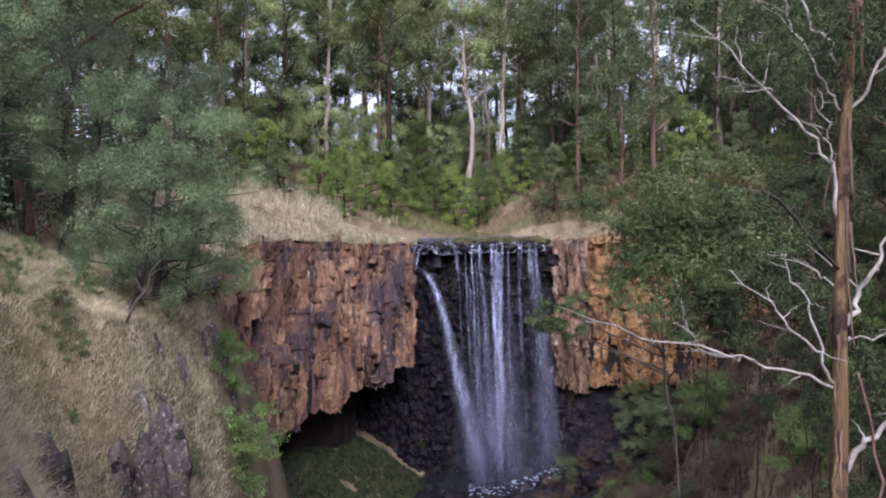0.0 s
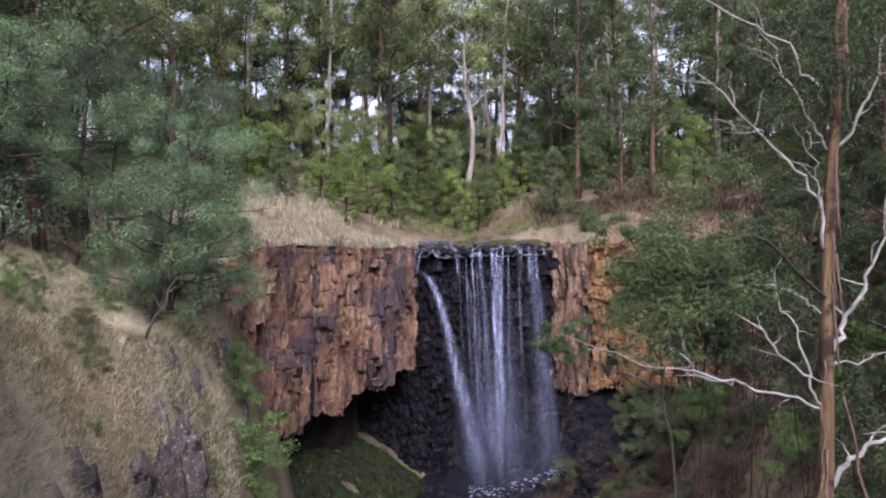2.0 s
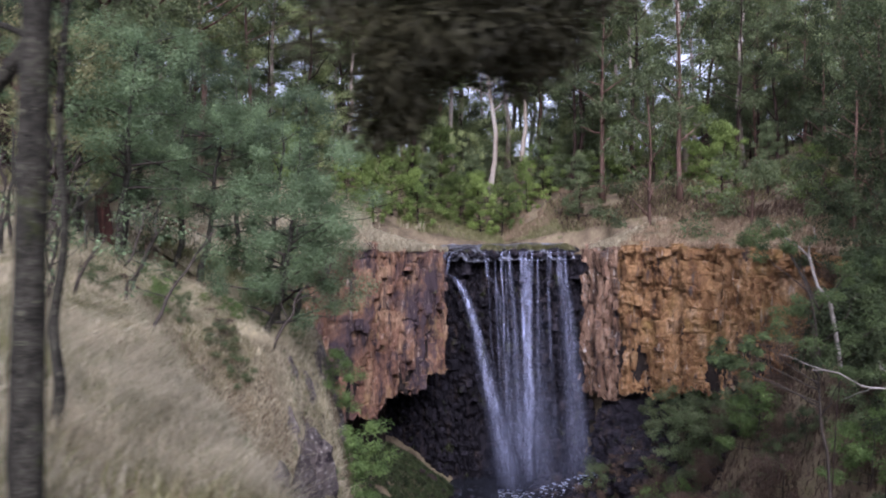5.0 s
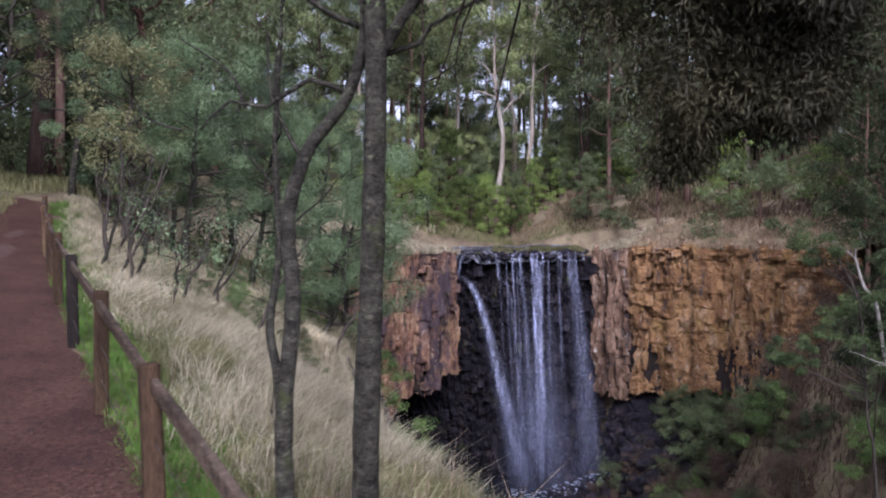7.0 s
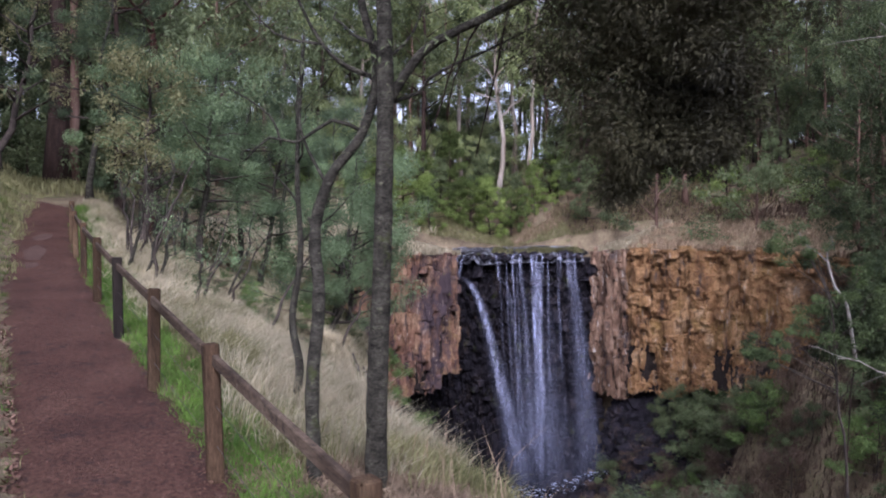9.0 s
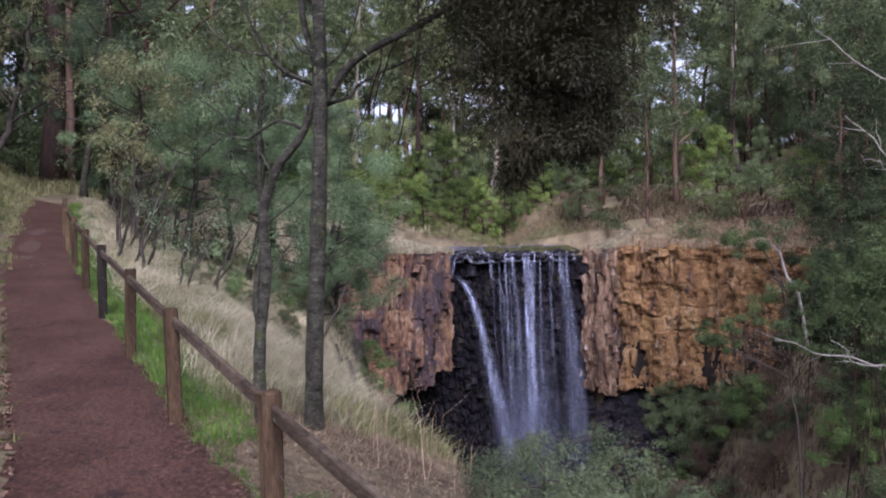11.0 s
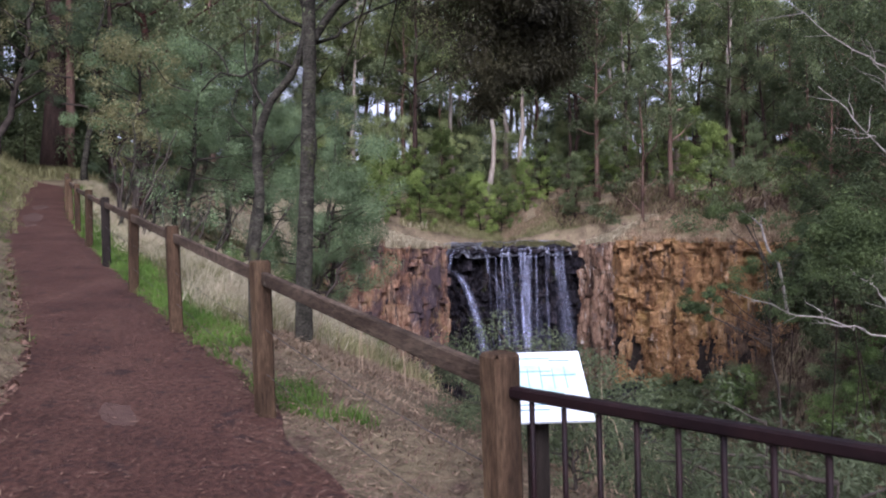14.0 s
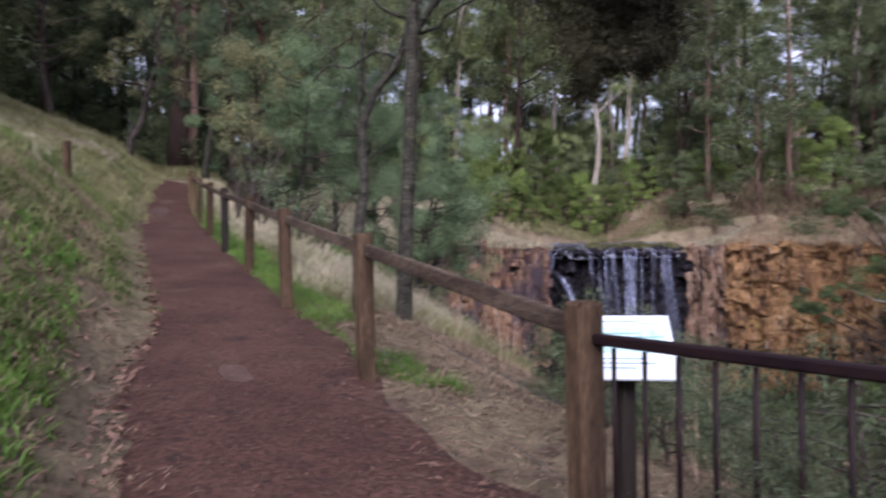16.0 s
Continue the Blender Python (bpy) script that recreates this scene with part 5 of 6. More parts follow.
# ---- near trees by the fence ----
tree_a = empty("fence_tree", -1.53, 8.25, ground_at(-1.53, 8.25) - 0.1, "straight grey-barked tree just outside the fence", "tree")
stem("trunk", spline([(0, 0, 0), (0.04, -0.02, 1.0), (0.12, -0.05, 2.4), (0.16, 0.0, 4.0), (0.1, 0.1, 6.0), (0.2, 0.2, 9.0)], 90), 0.10, 0.045, BARK_GREY, tree_a, sides=18, knots=0.07)
rng = np.random.default_rng(71)
limb = spline([(0.14, 0.0, 3.35), (0.5, 0.0, 3.85), (1.1, -0.2, 4.1), (1.9, -0.6, 4.4), (2.6, -0.9, 4.7)], 14)
stem("branch", limb, 0.05, 0.02, BARK_GREY, tree_a, sides=8)
cl, sz = [], []
for k in range(330):
    f = rng.random() ** 0.62
    w = 0.10 + 0.98 * f
    cl.append((2.08 + rng.normal() * w * 0.92 + 0.50 * f ** 0.6, -0.35 - 0.8 * f + rng.normal() * w * 0.5, 2.56 + f * 2.4))
    sz.append(0.15 + 0.17 * f)
for k in range(42):
    cl.append((2.76 + rng.normal() * 0.14, -0.65 + rng.normal() * 0.2, rng.uniform(2.8, 3.5)))
    sz.append(0.17)
part("hanging_foliage", leaf_cloud(rng, cl, sz, 270, 0.056, 0.015, 0.9, 1.1), LEAF_DARK, tree_a, "dense drooping leaf mass, coloured dark as in shade")
for k in range(9):
    a = limb[5 + k]
    b = a + np.array([rng.uniform(-.3, .4), rng.uniform(-.4, .4), -rng.uniform(0.5, 1.3)])
    stem("branch", wander(rng, a, b, 6, 0.03), 0.012, 0.004, BARK_DARK, tree_a, sides=4)
cl = [(0.1 + rng.normal() * 1.3, 0.9 + rng.normal() * 0.9, 4.6 + rng.uniform(-0.9, 2.6)) for _ in range(70)]
part("upper_foliage", leaf_cloud(rng, cl, 0.32, 60, 0.085, 0.02, 0.9, 1.2), LEAF_GUM, tree_a, "thin hanging grey-green leaves")
for k in range(10):
    a = np.array([0.15, 0.05, 3.4 + k * 0.5])
    b = a + np.array([np.cos(k * 2.1) * 1.3, np.sin(k * 2.1) * 1.3, 0.8])
    stem("branch", wander(rng, a, b, 8, 0.06), 0.022, 0.005, BARK_GREY, tree_a, sides=5)

tree_b = empty("forked_tree", -2.03, 8.15, ground_at(-2.03, 8.15) - 0.1, "crooked grey tree with bare forking limbs outside the fence", "tree")
stem("trunk", spline([(0, 0, 0), (-0.03, 0.1, 0.8), (0.02, 0.25, 1.6), (-0.02, 0.35, 2.2), (0.12, 0.4, 2.7), (0.42, 0.4, 3.1), (0.55, 0.45, 3.7), (0.4, 0.5, 4.6), (0.5, 0.6, 6.5)], 80), 0.065, 0.03, BARK_GREY, tree_b, sides=16, knots=0.10)
for pts, r in (([(0.42, 0.4, 3.1), (0.15, 0.35, 3.2), (-0.15, 0.3, 3.0), (-0.4, 0.3, 3.05), (-0.62, 0.3, 2.85)], 0.022), ([(-0.3, 0.3, 3.0), (-0.4, 0.3, 3.25), (-0.75, 0.3, 3.5)], 0.014),
               ([(0.52, 0.45, 3.6), (0.2, 0.4, 3.75), (-0.05, 0.4, 4.1), (-0.25, 0.4, 4.6)], 0.028), ([(0.05, 0.4, 3.9), (-0.35, 0.4, 4.0), (-0.7, 0.45, 4.4)], 0.016),
               ([(-0.02, 0.35, 2.2), (-0.08, 0.36, 2.34)], 0.035), ([(0.1, 0.38, 2.6), (-0.15, 0.5, 3.1), (-0.2, 0.6, 3.6)], 0.018),
               ([(0.55, 0.45, 3.7), (0.9, 0.4, 4.0), (1.1, 0.4, 4.7)], 0.02), ([(-0.75, 0.3, 2.85), (-1.0, 0.3, 2.95), (-1.15, 0.25, 3.2)], 0.01), ([(0.45, 0.5, 4.4), (0.0, 0.6, 5.0), (-0.5, 0.7, 5.3)], 0.018)):
    stem("branch", spline(pts, 9), r, r * 0.35, BARK_GREY, tree_b, sides=7)
cl = [(-0.1 + rng.normal() * 1.0, 1.2 + rng.normal() * 0.8, 5.0 + rng.uniform(-0.9, 1.8)) for _ in range(40)]
part("crown", leaf_cloud(rng, cl, 0.35, 55, 0.085, 0.02, 0.9, 1.2), LEAF_GUM, tree_b)

tree_c = empty("slender_tree", -2.78, 10.75, ground_at(-2.78, 10.75) - 0.1, "slender grey tree leaning beside the forked one", "tree")
stem("trunk", spline([(0, 0, 0), (0.1, 0, 0.5), (0.0, 0.1, 1.1), (0.12, 0.1, 1.9), (0.1, 0.1, 3.0), (0.2, 0.2, 4.6)], 22), 0.06, 0.022, BARK_GREY, tree_c, sides=10)
for k in range(5):
    a = np.array([0.1, 0.1, 2.0 + k * 0.5])
    b = a + np.array([np.cos(k * 2.6) * 0.9, 0.3 * np.sin(k * 2.6), 0.7])
    stem("branch", wander(rng, a, b, 7, 0.05), 0.016, 0.004, BARK_GREY, tree_c, sides=5)
cl = [(0.2 + rng.normal() * 0.7, 0.3 + rng.normal() * 0.6, 4.2 + rng.uniform(-0.6, 1.6)) for _ in range(22)]
part("crown", leaf_cloud(rng, cl, 0.32, 55, 0.085, 0.022, 0.8, 1.1), LEAF_GUM, tree_c)

# ---- golden-barked gum standing in the gorge ----
gz = ground_at(11.75, 17.8) - 0.4
gum = empty("golden_gum_tree", 11.75, 17.8, gz, "tall gum with golden peeling bark and bleached dead branches", "tree")


def gum_pts(pts, y0=0.0):
    return [(x - 11.75, y0 + dy, z - gz) for x, dy, z in pts]


stem("trunk", spline(gum_pts([(11.4, 0.3, gz), (11.55, 0.1, -7), (11.7, 0, -3.2), (11.75, 0, 0), (11.85, 0, 2.4), (12.05, 0.1, 4.4), (12.3, 0.2, 8), (12.2, 0.4, 13)]), 34), 0.17, 0.06, BARK_GOLD, gum, sides=16)
for pts, r in (([(11.7, 0, -1.75), (11.2, -0.2, -1.55), (10.0, -0.6, -1.1), (8.3, -1.0, -0.62), (7.0, -1.3, -0.27)], 0.055), ([(11.7, 0, -1.9), (11.3, -0.2, -1.1), (10.5, -0.5, -0.42), (9.5, -0.7, 0.43)], 0.06),
               ([(11.75, 0, 1.2), (11.55, -0.2, 2.2), (11.0, -0.3, 2.9), (9.9, -0.5, 3.9), (9.0, -0.6, 4.7)], 0.06), ([(11.55, -0.2, 2.1), (11.45, -0.3, 2.6), (11.2, -0.4, 3.5)], 0.04),
               ([(11.8, 0, -0.6), (12.15, 0, 0.0), (12.4, -0.1, 0.7), (12.9, -0.2, 2.0)], 0.10), ([(11.75, 0, -3.3), (12.1, -0.1, -2.6), (12.8, -0.2, -2.15), (13.8, -0.3, -1.9)], 0.11),
               ([(10.4, -0.45, 3.45), (10.0, -0.6, 3.5), (9.3, -0.7, 3.75)], 0.03), ([(10.0, -0.6, -1.1), (9.2, -0.6, -0.9), (8.6, -0.5, -0.3)], 0.03), ([(11.3, -0.2, -1.1), (11.1, -0.2, -0.2), (10.7, -0.3, 0.5), (10.6, -0.3, 1.0)], 0.04),
               ([(11.75, 0, 4.0), (11.0, -0.3, 5.0), (9.8, -0.6, 5.6), (8.2, -0.9, 6.6)], 0.05), ([(11.8, 0, 3.2), (10.9, -0.4, 4.4), (10.2, -0.5, 5.8)], 0.04), ([(11.9, 0, 3.0), (12.6, 0, 4.2), (13.0, 0, 5.6)], 0.06),
               ([(11.7, 0.0, 0.0), (11.1, 0.3, 0.6), (10.5, 0.4, 0.75)], 0.03), ([(11.75, 0, -0.9), (12.5, -0.1, -0.7), (13.2, -0.2, -0.3)], 0.035)):
    crook = np.random.default_rng(int(r * 1000) + len(pts))
    line = spline(gum_pts(pts), 18)
    line[1:-1] += crook.normal(size=(16, 3)) * 0.045
    limb_ob = stem("dead_branch", line, r * 0.6, r * 0.14, DEADWOOD, gum, "bleached dead branch", 7)
    for k in (6, 9, 11, 13, 15):
        d = crook.normal(size=3) * np.array([0.5, 0.3, 0.4]) + (line[k] - line[k - 2]) * 0.8
        stem("twig", wander(crook, line[k], line[k] + d * crook.uniform(0.5, 1.1), 6, 0.04), r * 0.22, r * 0.06, DEADWOOD, limb_ob, sides=4)
rng = np.random.default_rng(81)
for k in range(26):
    z0 = rng.uniform(-6, 6)
    az = rng.uniform(0, 6.28)
    r = 0.20 - 0.010 * (z0 + 6)
    cx = np.interp(z0, [-7, -3.2, 0, 2.4, 4.4, 8], [11.55, 11.7, 11.75, 11.85, 12.05, 12.3]) - 11.75
    a = np.array([cx + np.cos(az) * r, np.sin(az) * r, z0 - gz])
    b = a + np.array([np.cos(az) * 0.12, np.sin(az) * 0.12, -rng.uniform(0.6, 1.6)])
    stem("bark_strip", wander(rng, a, b, 6, 0.02), 0.03, 0.012, BARK_RED, gum, "loose strip of peeling bark", 5)
for k, (x0, x1, z1) in enumerate([(11.25, 11.55, -1.6), (12.0, 11.95, -1.4)]):
    pts = [(x0, -0.25, -8.5), (x0 + 0.12, -0.3, -5), (x0 + 0.25, -0.25, -3), (x1, -0.2, z1)]
    stem("side_stem", spline(gum_pts(pts), 14) + rng.normal(size=(14, 3)) * 0.03, 0.05, 0.018, BARK_RED if k % 2 else BARK_GOLD, gum, sides=7)
# living limb that droops towards the path
limb = spline(gum_pts([(11.75, 0, 0.4), (10.6, -1.4, 0.9), (9.2, -3.0, 1.6), (7.95, -4.3, 1.45), (7.25, -5.0, 1.0)]), 14)
stem("branch", limb, 0.032, 0.010, TWIG, gum)
cl, sz = [], []
for k in range(85):
    f = rng.random()
    p = limb[10 + int(f * 3.9)]
    cl.append(p + rng.normal(size=3) * np.array([0.30, 0.4, 0.24]) + np.array([-0.1, 0, -0.05]))
    sz.append(rng.uniform(0.2, 0.4))
part("drooping_foliage", leaf_cloud(rng, cl, sz, 190, 0.085, 0.021, 0.7, 0.6), LEAF_MASS, gum, "dense dark green leaf mass")
cl = [(rng.normal() * 1.7 + 0.5, rng.normal() * 1.5 + 0.6, rng.uniform(4.2, 13) - gz) for _ in range(120)] + [(rng.normal() * 1.1 + 0.6, rng.normal() * 0.8 - 0.3, rng.uniform(3.4, 5.6) - gz) for _ in range(46)]
part("crown", leaf_cloud(rng, cl, 0.6, 90, 0.13, 0.035, 0.8), LEAF_DEEP, gum)
for k in range(10):
    a = np.array([0.3, 0.1, 4.5 + k * 0.8 - gz])
    b = a + np.array([np.cos(k * 2.2) * 1.8, np.sin(k * 2.2) * 1.6, 1.0])
    stem("branch", wander(rng, a, b, 7, 0.08), 0.05, 0.012, BARK_GREY, gum, sides=6)

# young gums crowding the gorge beyond it
for i, (x, y, top, sp) in enumerate([(11.3, 22.6, 0.9, 0.9), (13.2, 25.0, 1.6, 1.2), (15.0, 22.0, -1.5, 1.6), (16.5, 27.0, 0.3, 1.8), (19.5, 30.0, 3.6, 2.3), (21.5, 36.0, 4.2, 2.5),
                                     (18.0, 24.0, -1.2, 2.0), (25.0, 40.0, 5.0, 2.8), (14.2, 20.2, -2.5, 1.4)]):
    z = ground_at(x, y)
    h = top - z
    make_tree("young_gum", x, y, h, 0.07, BARK_DARK, LEAF_DEEP, 170 + i, "young gum with shade-darkened leaves growing up out of the gorge", "tree", (1 - min((2.3 if i < 2 else 4.5) / h, 0.75), 1), sp, 17, 3, 130,
              (0.15, 0.05), 0.40, 0.6, (0, 0), "bush", "young gums in the gorge")
# forked bleached branch standing out of the leaves
e = empty("dead_branch", 9.85, 21.4, 0.35, "forked bleached dead branch among dark leaves", "dead branch")
stem("trunk", spline([(0.5, 0.3, -1.6), (0.1, 0, 0.0), (-0.2, 0.0, 0.45), (-0.38, 0.05, 1.2)], 10), 0.05, 0.03, DEADWOOD, e)
stem("branch", spline([(-0.38, 0.05, 1.15), (-0.6, 0.1, 1.4), (-0.95, 0.1, 1.65), (-1.1, 0.1, 1.95)], 9), 0.025, 0.007, DEADWOOD, e)
stem("branch", spline([(-0.38, 0.05, 1.15), (-0.35, 0.05, 1.45), (-0.25, 0.0, 1.6), (-0.28, 0.0, 1.85)], 9), 0.02, 0.006, DEADWOOD, e)

# ---- scrub ----
G_SCRUB = "scrub on the slopes"
scrub = [
    make_tree("scrub_bush", 21, 74, 3.2, 0.06, TWIG, LEAF_GREEN, 201, "low bright green scrub bush on the slope", "bush", (0.0, 1), 1.7, 13, 3, 150, (0.17, 0.05), 0.5, 0.2, shape="bush", group=G_SCRUB, far=True),
    make_tree("scrub_bush", 26, 72, 2.8, 0.06, TWIG, LEAF_BROWN, 202, "dry brown scrub bush on the slope", "bush", (0.0, 1), 1.7, 13, 3, 110, (0.20, 0.04), 0.55, 0.2, shape="bush", group=G_SCRUB, far=True),
    make_tree("scrub_bush", 30, 70, 3.8, 0.07, TWIG, LEAF_GUM, 203, "grey-green scrub bush on the slope", "bush", (0.0, 1), 1.9, 13, 3, 130, (0.19, 0.06), 0.6, 0.3, shape="bush", group=G_SCRUB, far=True),
]
rng = np.random.default_rng(91)
spots = []
while len(spots) < 190:
    x, y = rng.uniform(14, 44), rng.uniform(34, 86)
    d = float(rim_distance(np.array([x]), np.array([y]))[0])
    if d < -6 and (ground_at(x, y) > -29.2):
        spots.append((x, y))
scatter([scrub[0], scrub[1], scrub[1], scrub[2], scrub[1], scrub[2]], spots, 92, 0.6, 1.5, 0.1)
spots = [(-2.6, 30.2), (-3.6, 31.2), (-1.6, 29.4), (-2.0, 31.8), (-0.8, 31), (-5, 66), (-3, 68), (-1, 70), (1, 74), (-4, 71), (-6, 69), (3, 70), (-7, 64), (-2, 63), (0.5, 66)]
scatter(scrub[:1], spots[:5], 93, 0.55, 0.8, 0.6)
scatter(scrub[:1] + scrub[2:], spots[5:], 94, 0.7, 1.2, 0.1)
# low bushes dotted over the grassy spur
rng = np.random.default_rng(96)
scatter([scrub[0], scrub[2], scrub[1]], [tuple(path_point(rng.uniform(15, 22), rng.uniform(-9.5, -2.5))) for _ in range(24)], 97, 0.09, 0.22, 0.05)
# slender gum out of the gorge whose leafy tips cross the cliff
gz2 = ground_at(9.9, 21.6) - 0.3
reach = empty("leaning_gum", 9.9, 21.6, gz2, "slender gum leaning out of the gorge with tufts of leaves", "tree", "young gums in the gorge")
rng = np.random.default_rng(87)
stem("trunk", spline([(0.3, 0.2, 0), (0.2, 0.1, -6 - gz2), (-0.1, 0, -2.5 - gz2), (-0.3, -0.1, 0.2 - gz2), (-0.9, -0.2, 1.6 - gz2)], 18), 0.045, 0.015, TWIG, reach)
TUFTS = [(8.25, 21.4, 1.75, 0.34), (8.6, 21.4, 2.0, 0.30), (8.95, 21.3, 1.75, 0.26), (9.3, 21.2, 0.35, 0.30), (8.9, 21.0, -0.15, 0.34), (9.5, 21.0, -0.5, 0.4), (7.0, 19.8, -0.45, 0.30), (7.3, 19.65, -0.3, 0.24),
         (6.8, 20.0, -0.75, 0.22), (7.15, 19.9, -0.85, 0.22), (10.1, 20.6, 0.7, 0.42), (10.5, 20.3, 0.0, 0.5), (10.4, 20.4, 1.5, 0.40), (9.9, 20.7, -1.1, 0.4)]
cl, sz = [], []
for x, y, z, r in TUFTS:
    end = np.array([x - 9.9, y - 21.6, z - gz2])
    a = np.array([-0.1, 0.0, min(z - 1.3, 0.2) - gz2])
    stem("branch", wander(rng, a, end, 8, 0.05), 0.022, 0.006, TWIG, reach, sides=5)
    for k in range(5):
        cl.append(end + rng.normal(size=3) * r * np.array([0.75, 0.75, 0.5]))
        sz.append(r * rng.uniform(0.45, 0.8))
part("foliage", leaf_cloud(rng, cl, sz, 150, 0.10, 0.025, 0.6, 0.6), LEAF_MASS, reach)
# feathery shrubs below the fence and the railing
near_protos = [
    make_tree("feathery_shrub", 2.1, 9.0, 1.2, 0.03, TWIG, LEAF_SCRUB, 211, "feathery grey-green shrub growing below the fence", "bush", (0.1, 1), 0.65, 14, 3, 95, (0.050, 0.012), 0.20, 0.2, shape="bush", group="shrubs below the fence", sink=0.05),
    make_tree("feathery_shrub", 1.2, 6.6, 0.9, 0.025, TWIG, LEAF_SCRUB, 212, "olive shrub growing below the fence", "bush", (0.1, 1), 0.55, 13, 3, 95, (0.050, 0.012), 0.18, 0.3, shape="bush", group="shrubs below the fence", sink=0.05),
]
scatter(near_protos, [(2.6, 8.8), (1.3, 7.8), (0.6, 8.6), (2.9, 6.6), (2.0, 5.6), (3.0, 4.6), (1.6, 5.0), (0.55, 5.9), (0.2, 6.6), (0.9, 5.2), (0.75, 6.7), (1.3, 4.3), (1.9, 3.6), (2.5, 3.2), (1.5, 2.9), (2.1, 2.6), (2.3, 4.2), (2.8, 3.8), (1.5, 3.5), (1.35, 2.75), (1.7, 2.3)], 95, 0.5, 0.9, 0.05)
scatter(near_protos[:1], [(1.35, 7.75), (1.75, 7.5), (1.0, 8.1), (2.4, 7.4)], 98, 0.9, 1.1, 0.05)

# ---- fence, railing and sign ----
fence = empty("timber_fence", -1.3, 5.5, 0, "weathered timber post-and-rail fence with wires along the path", "fence")
yaw = math.atan2(D_ALONG[1], D_ALONG[0])
post_u = [-2.77, 0.0, 2.75, 5.35, 7.95, 10.5, 13.2, 15.9, 18.5]
post_v = [-0.09, -0.025] + [0.0] * 7
tops = []
rng = np.random.default_rng(15)
R = np.array(Matrix.Rotation(yaw, 3, 'Z'))
for i, (u, v) in enumerate(zip(post_u, post_v)):
    xy = path_point(u, v)
    z = float(rise(u))
    vv, qq = box(0, 0, 0.40, 0.125, 0.125, 1.42, 0.014)
    vv = vv @ np.array(Euler((rng.normal() * 0.012, rng.normal() * 0.012, rng.normal() * 0.05)).to_matrix()).T
    vv = vv @ R.T + np.array([xy[0] + 1.3, xy[1] - 5.5, z])
    part("post", (vv, qq), TIMBER_DARK if i == 4 else TIMBER, fence, "dark stained post" if i == 4 else "")
    tops.append(np.array([xy[0] + 1.3, xy[1] - 5.5, z]))
for a, b in zip(tops[:-1], tops[1:]):
    d3 = b - a
    ln = np.linalg.norm(d3)
    m3 = np.array(Vector(d3).to_track_quat('X', 'Z').to_matrix())
    vv, qq = box(0, 0, 0, ln - 0.10, 0.048, 0.095, 0.008)
    part("rail", (vv @ m3.T + (a + b) / 2 + np.array([0, 0, 0.985]), qq), TIMBER_RAIL, fence)
    for hz in (0.62, 0.30):
        sag = np.array([0, 0, -0.03])
        pts = [a + np.array([0, 0, hz]), (a + b) / 2 + np.array([0, 0, hz]) + sag, b + np.array([0, 0, hz])]
        part("wire", tube(spline(pts, 7), np.full(7, 0.0028), 4), WIRE, fence)

railing = empty("steel_railing", 0.25, 3.2, -0.35, "dark painted steel balustrade of the lookout", "railing")
rd = np.array([0.70, -0.714, 0.0])
rl = 3.6
Rr = np.array(Matrix.Rotation(math.atan2(rd[1], rd[0]), 3, 'Z'))
vv, qq = box(rl / 2 + 0.05, 0, 0.958, rl, 0.05, 0.045, 0.008)
part("top_rail", (vv @ Rr.T, qq), STEEL, railing)
vv, qq = box(rl / 2 + 0.05, 0, 0.06, rl, 0.04, 0.03, 0.004)
part("bottom_rail", (vv @ Rr.T, qq), STEEL, railing)
for i in range(int(rl / 0.15)):
    p = rd * (0.16 + i * 0.15)
    part("baluster", tube([p + np.array([0, 0, 0.05]), p + np.array([0, 0, 0.5]), p + np.array([0, 0, 0.93])], [0.0105] * 3, 8), STEEL, railing, smooth=True)
p = rd * (rl + 0.02)
vv, qq = box(0, 0, 0.35, 0.06, 0.06, 1.25, 0.006)
part("end_post", (vv @ Rr.T + p, qq), STEEL, railing)

sign = empty("interpretive_sign", 0.49, 3.92, ground_at(0.49, 3.92) - 0.15, "white tilted interpretive panel on a dark post beyond the fence", "sign")
so = np.array(sign.location)
A, B, C = np.array([0.293, 4.16, 0.605]), np.array([0.747, 4.17, 0.605]), np.array([0.745, 3.755, 0.336])
Dd = np.array([0.288, 3.745, 0.336])
ex, ey = unit(B - A), unit(Dd - A)
nz = unit(np.cross(ey, ex))


def on_panel(u, v, lift):
    top, bot = A + (B - A) * u, Dd + (C - Dd) * u
    return top + (bot - top) * v + nz * lift - so


def patch(u0, v0, u1, v1, lift, thick):
    c = [(u0, v0), (u1, v0), (u1, v1), (u0, v1)]
    v = np.array([on_panel(a, b, lift) for a, b in c] + [on_panel(a, b, lift - thick) for a, b in c])
    return v, np.array([[0, 1, 2, 3], [7, 6, 5, 4], [0, 4, 5, 1], [1, 5, 6, 2], [2, 6, 7, 3], [3, 7, 4, 0]])


panel = part("panel", patch(0, 0, 1, 1, 0.0, 0.012), PANEL, sign, "white printed panel")
part("drawing", patch(0.12, 0.20, 0.92, 0.62, 0.0015, 0.001), INK_PALE, panel, "pale green printed map")
for i, (a, b, w) in enumerate([(0.10, 0.10, 0.55), (0.62, 0.14, 0.25), (0.20, 0.30, 0.42), (0.5, 0.36, 0.4), (0.15, 0.70, 0.5), (0.15, 0.77, 0.62), (0.15, 0.84, 0.4)]):
    part("text_bar", patch(a, b, a + w, b + 0.016, 0.0035, 0.001), INK, panel)
for i in range(5):
    part("text_bar", patch(0.22 + i * 0.14, 0.24 + 0.03 * (i % 2), 0.23 + i * 0.14, 0.56, 0.0035, 0.001), INK, panel)
vv, qq = box(0, 0, (0.41 - so[2]) / 2, 0.085, 0.085, 0.41 - so[2], 0.008)
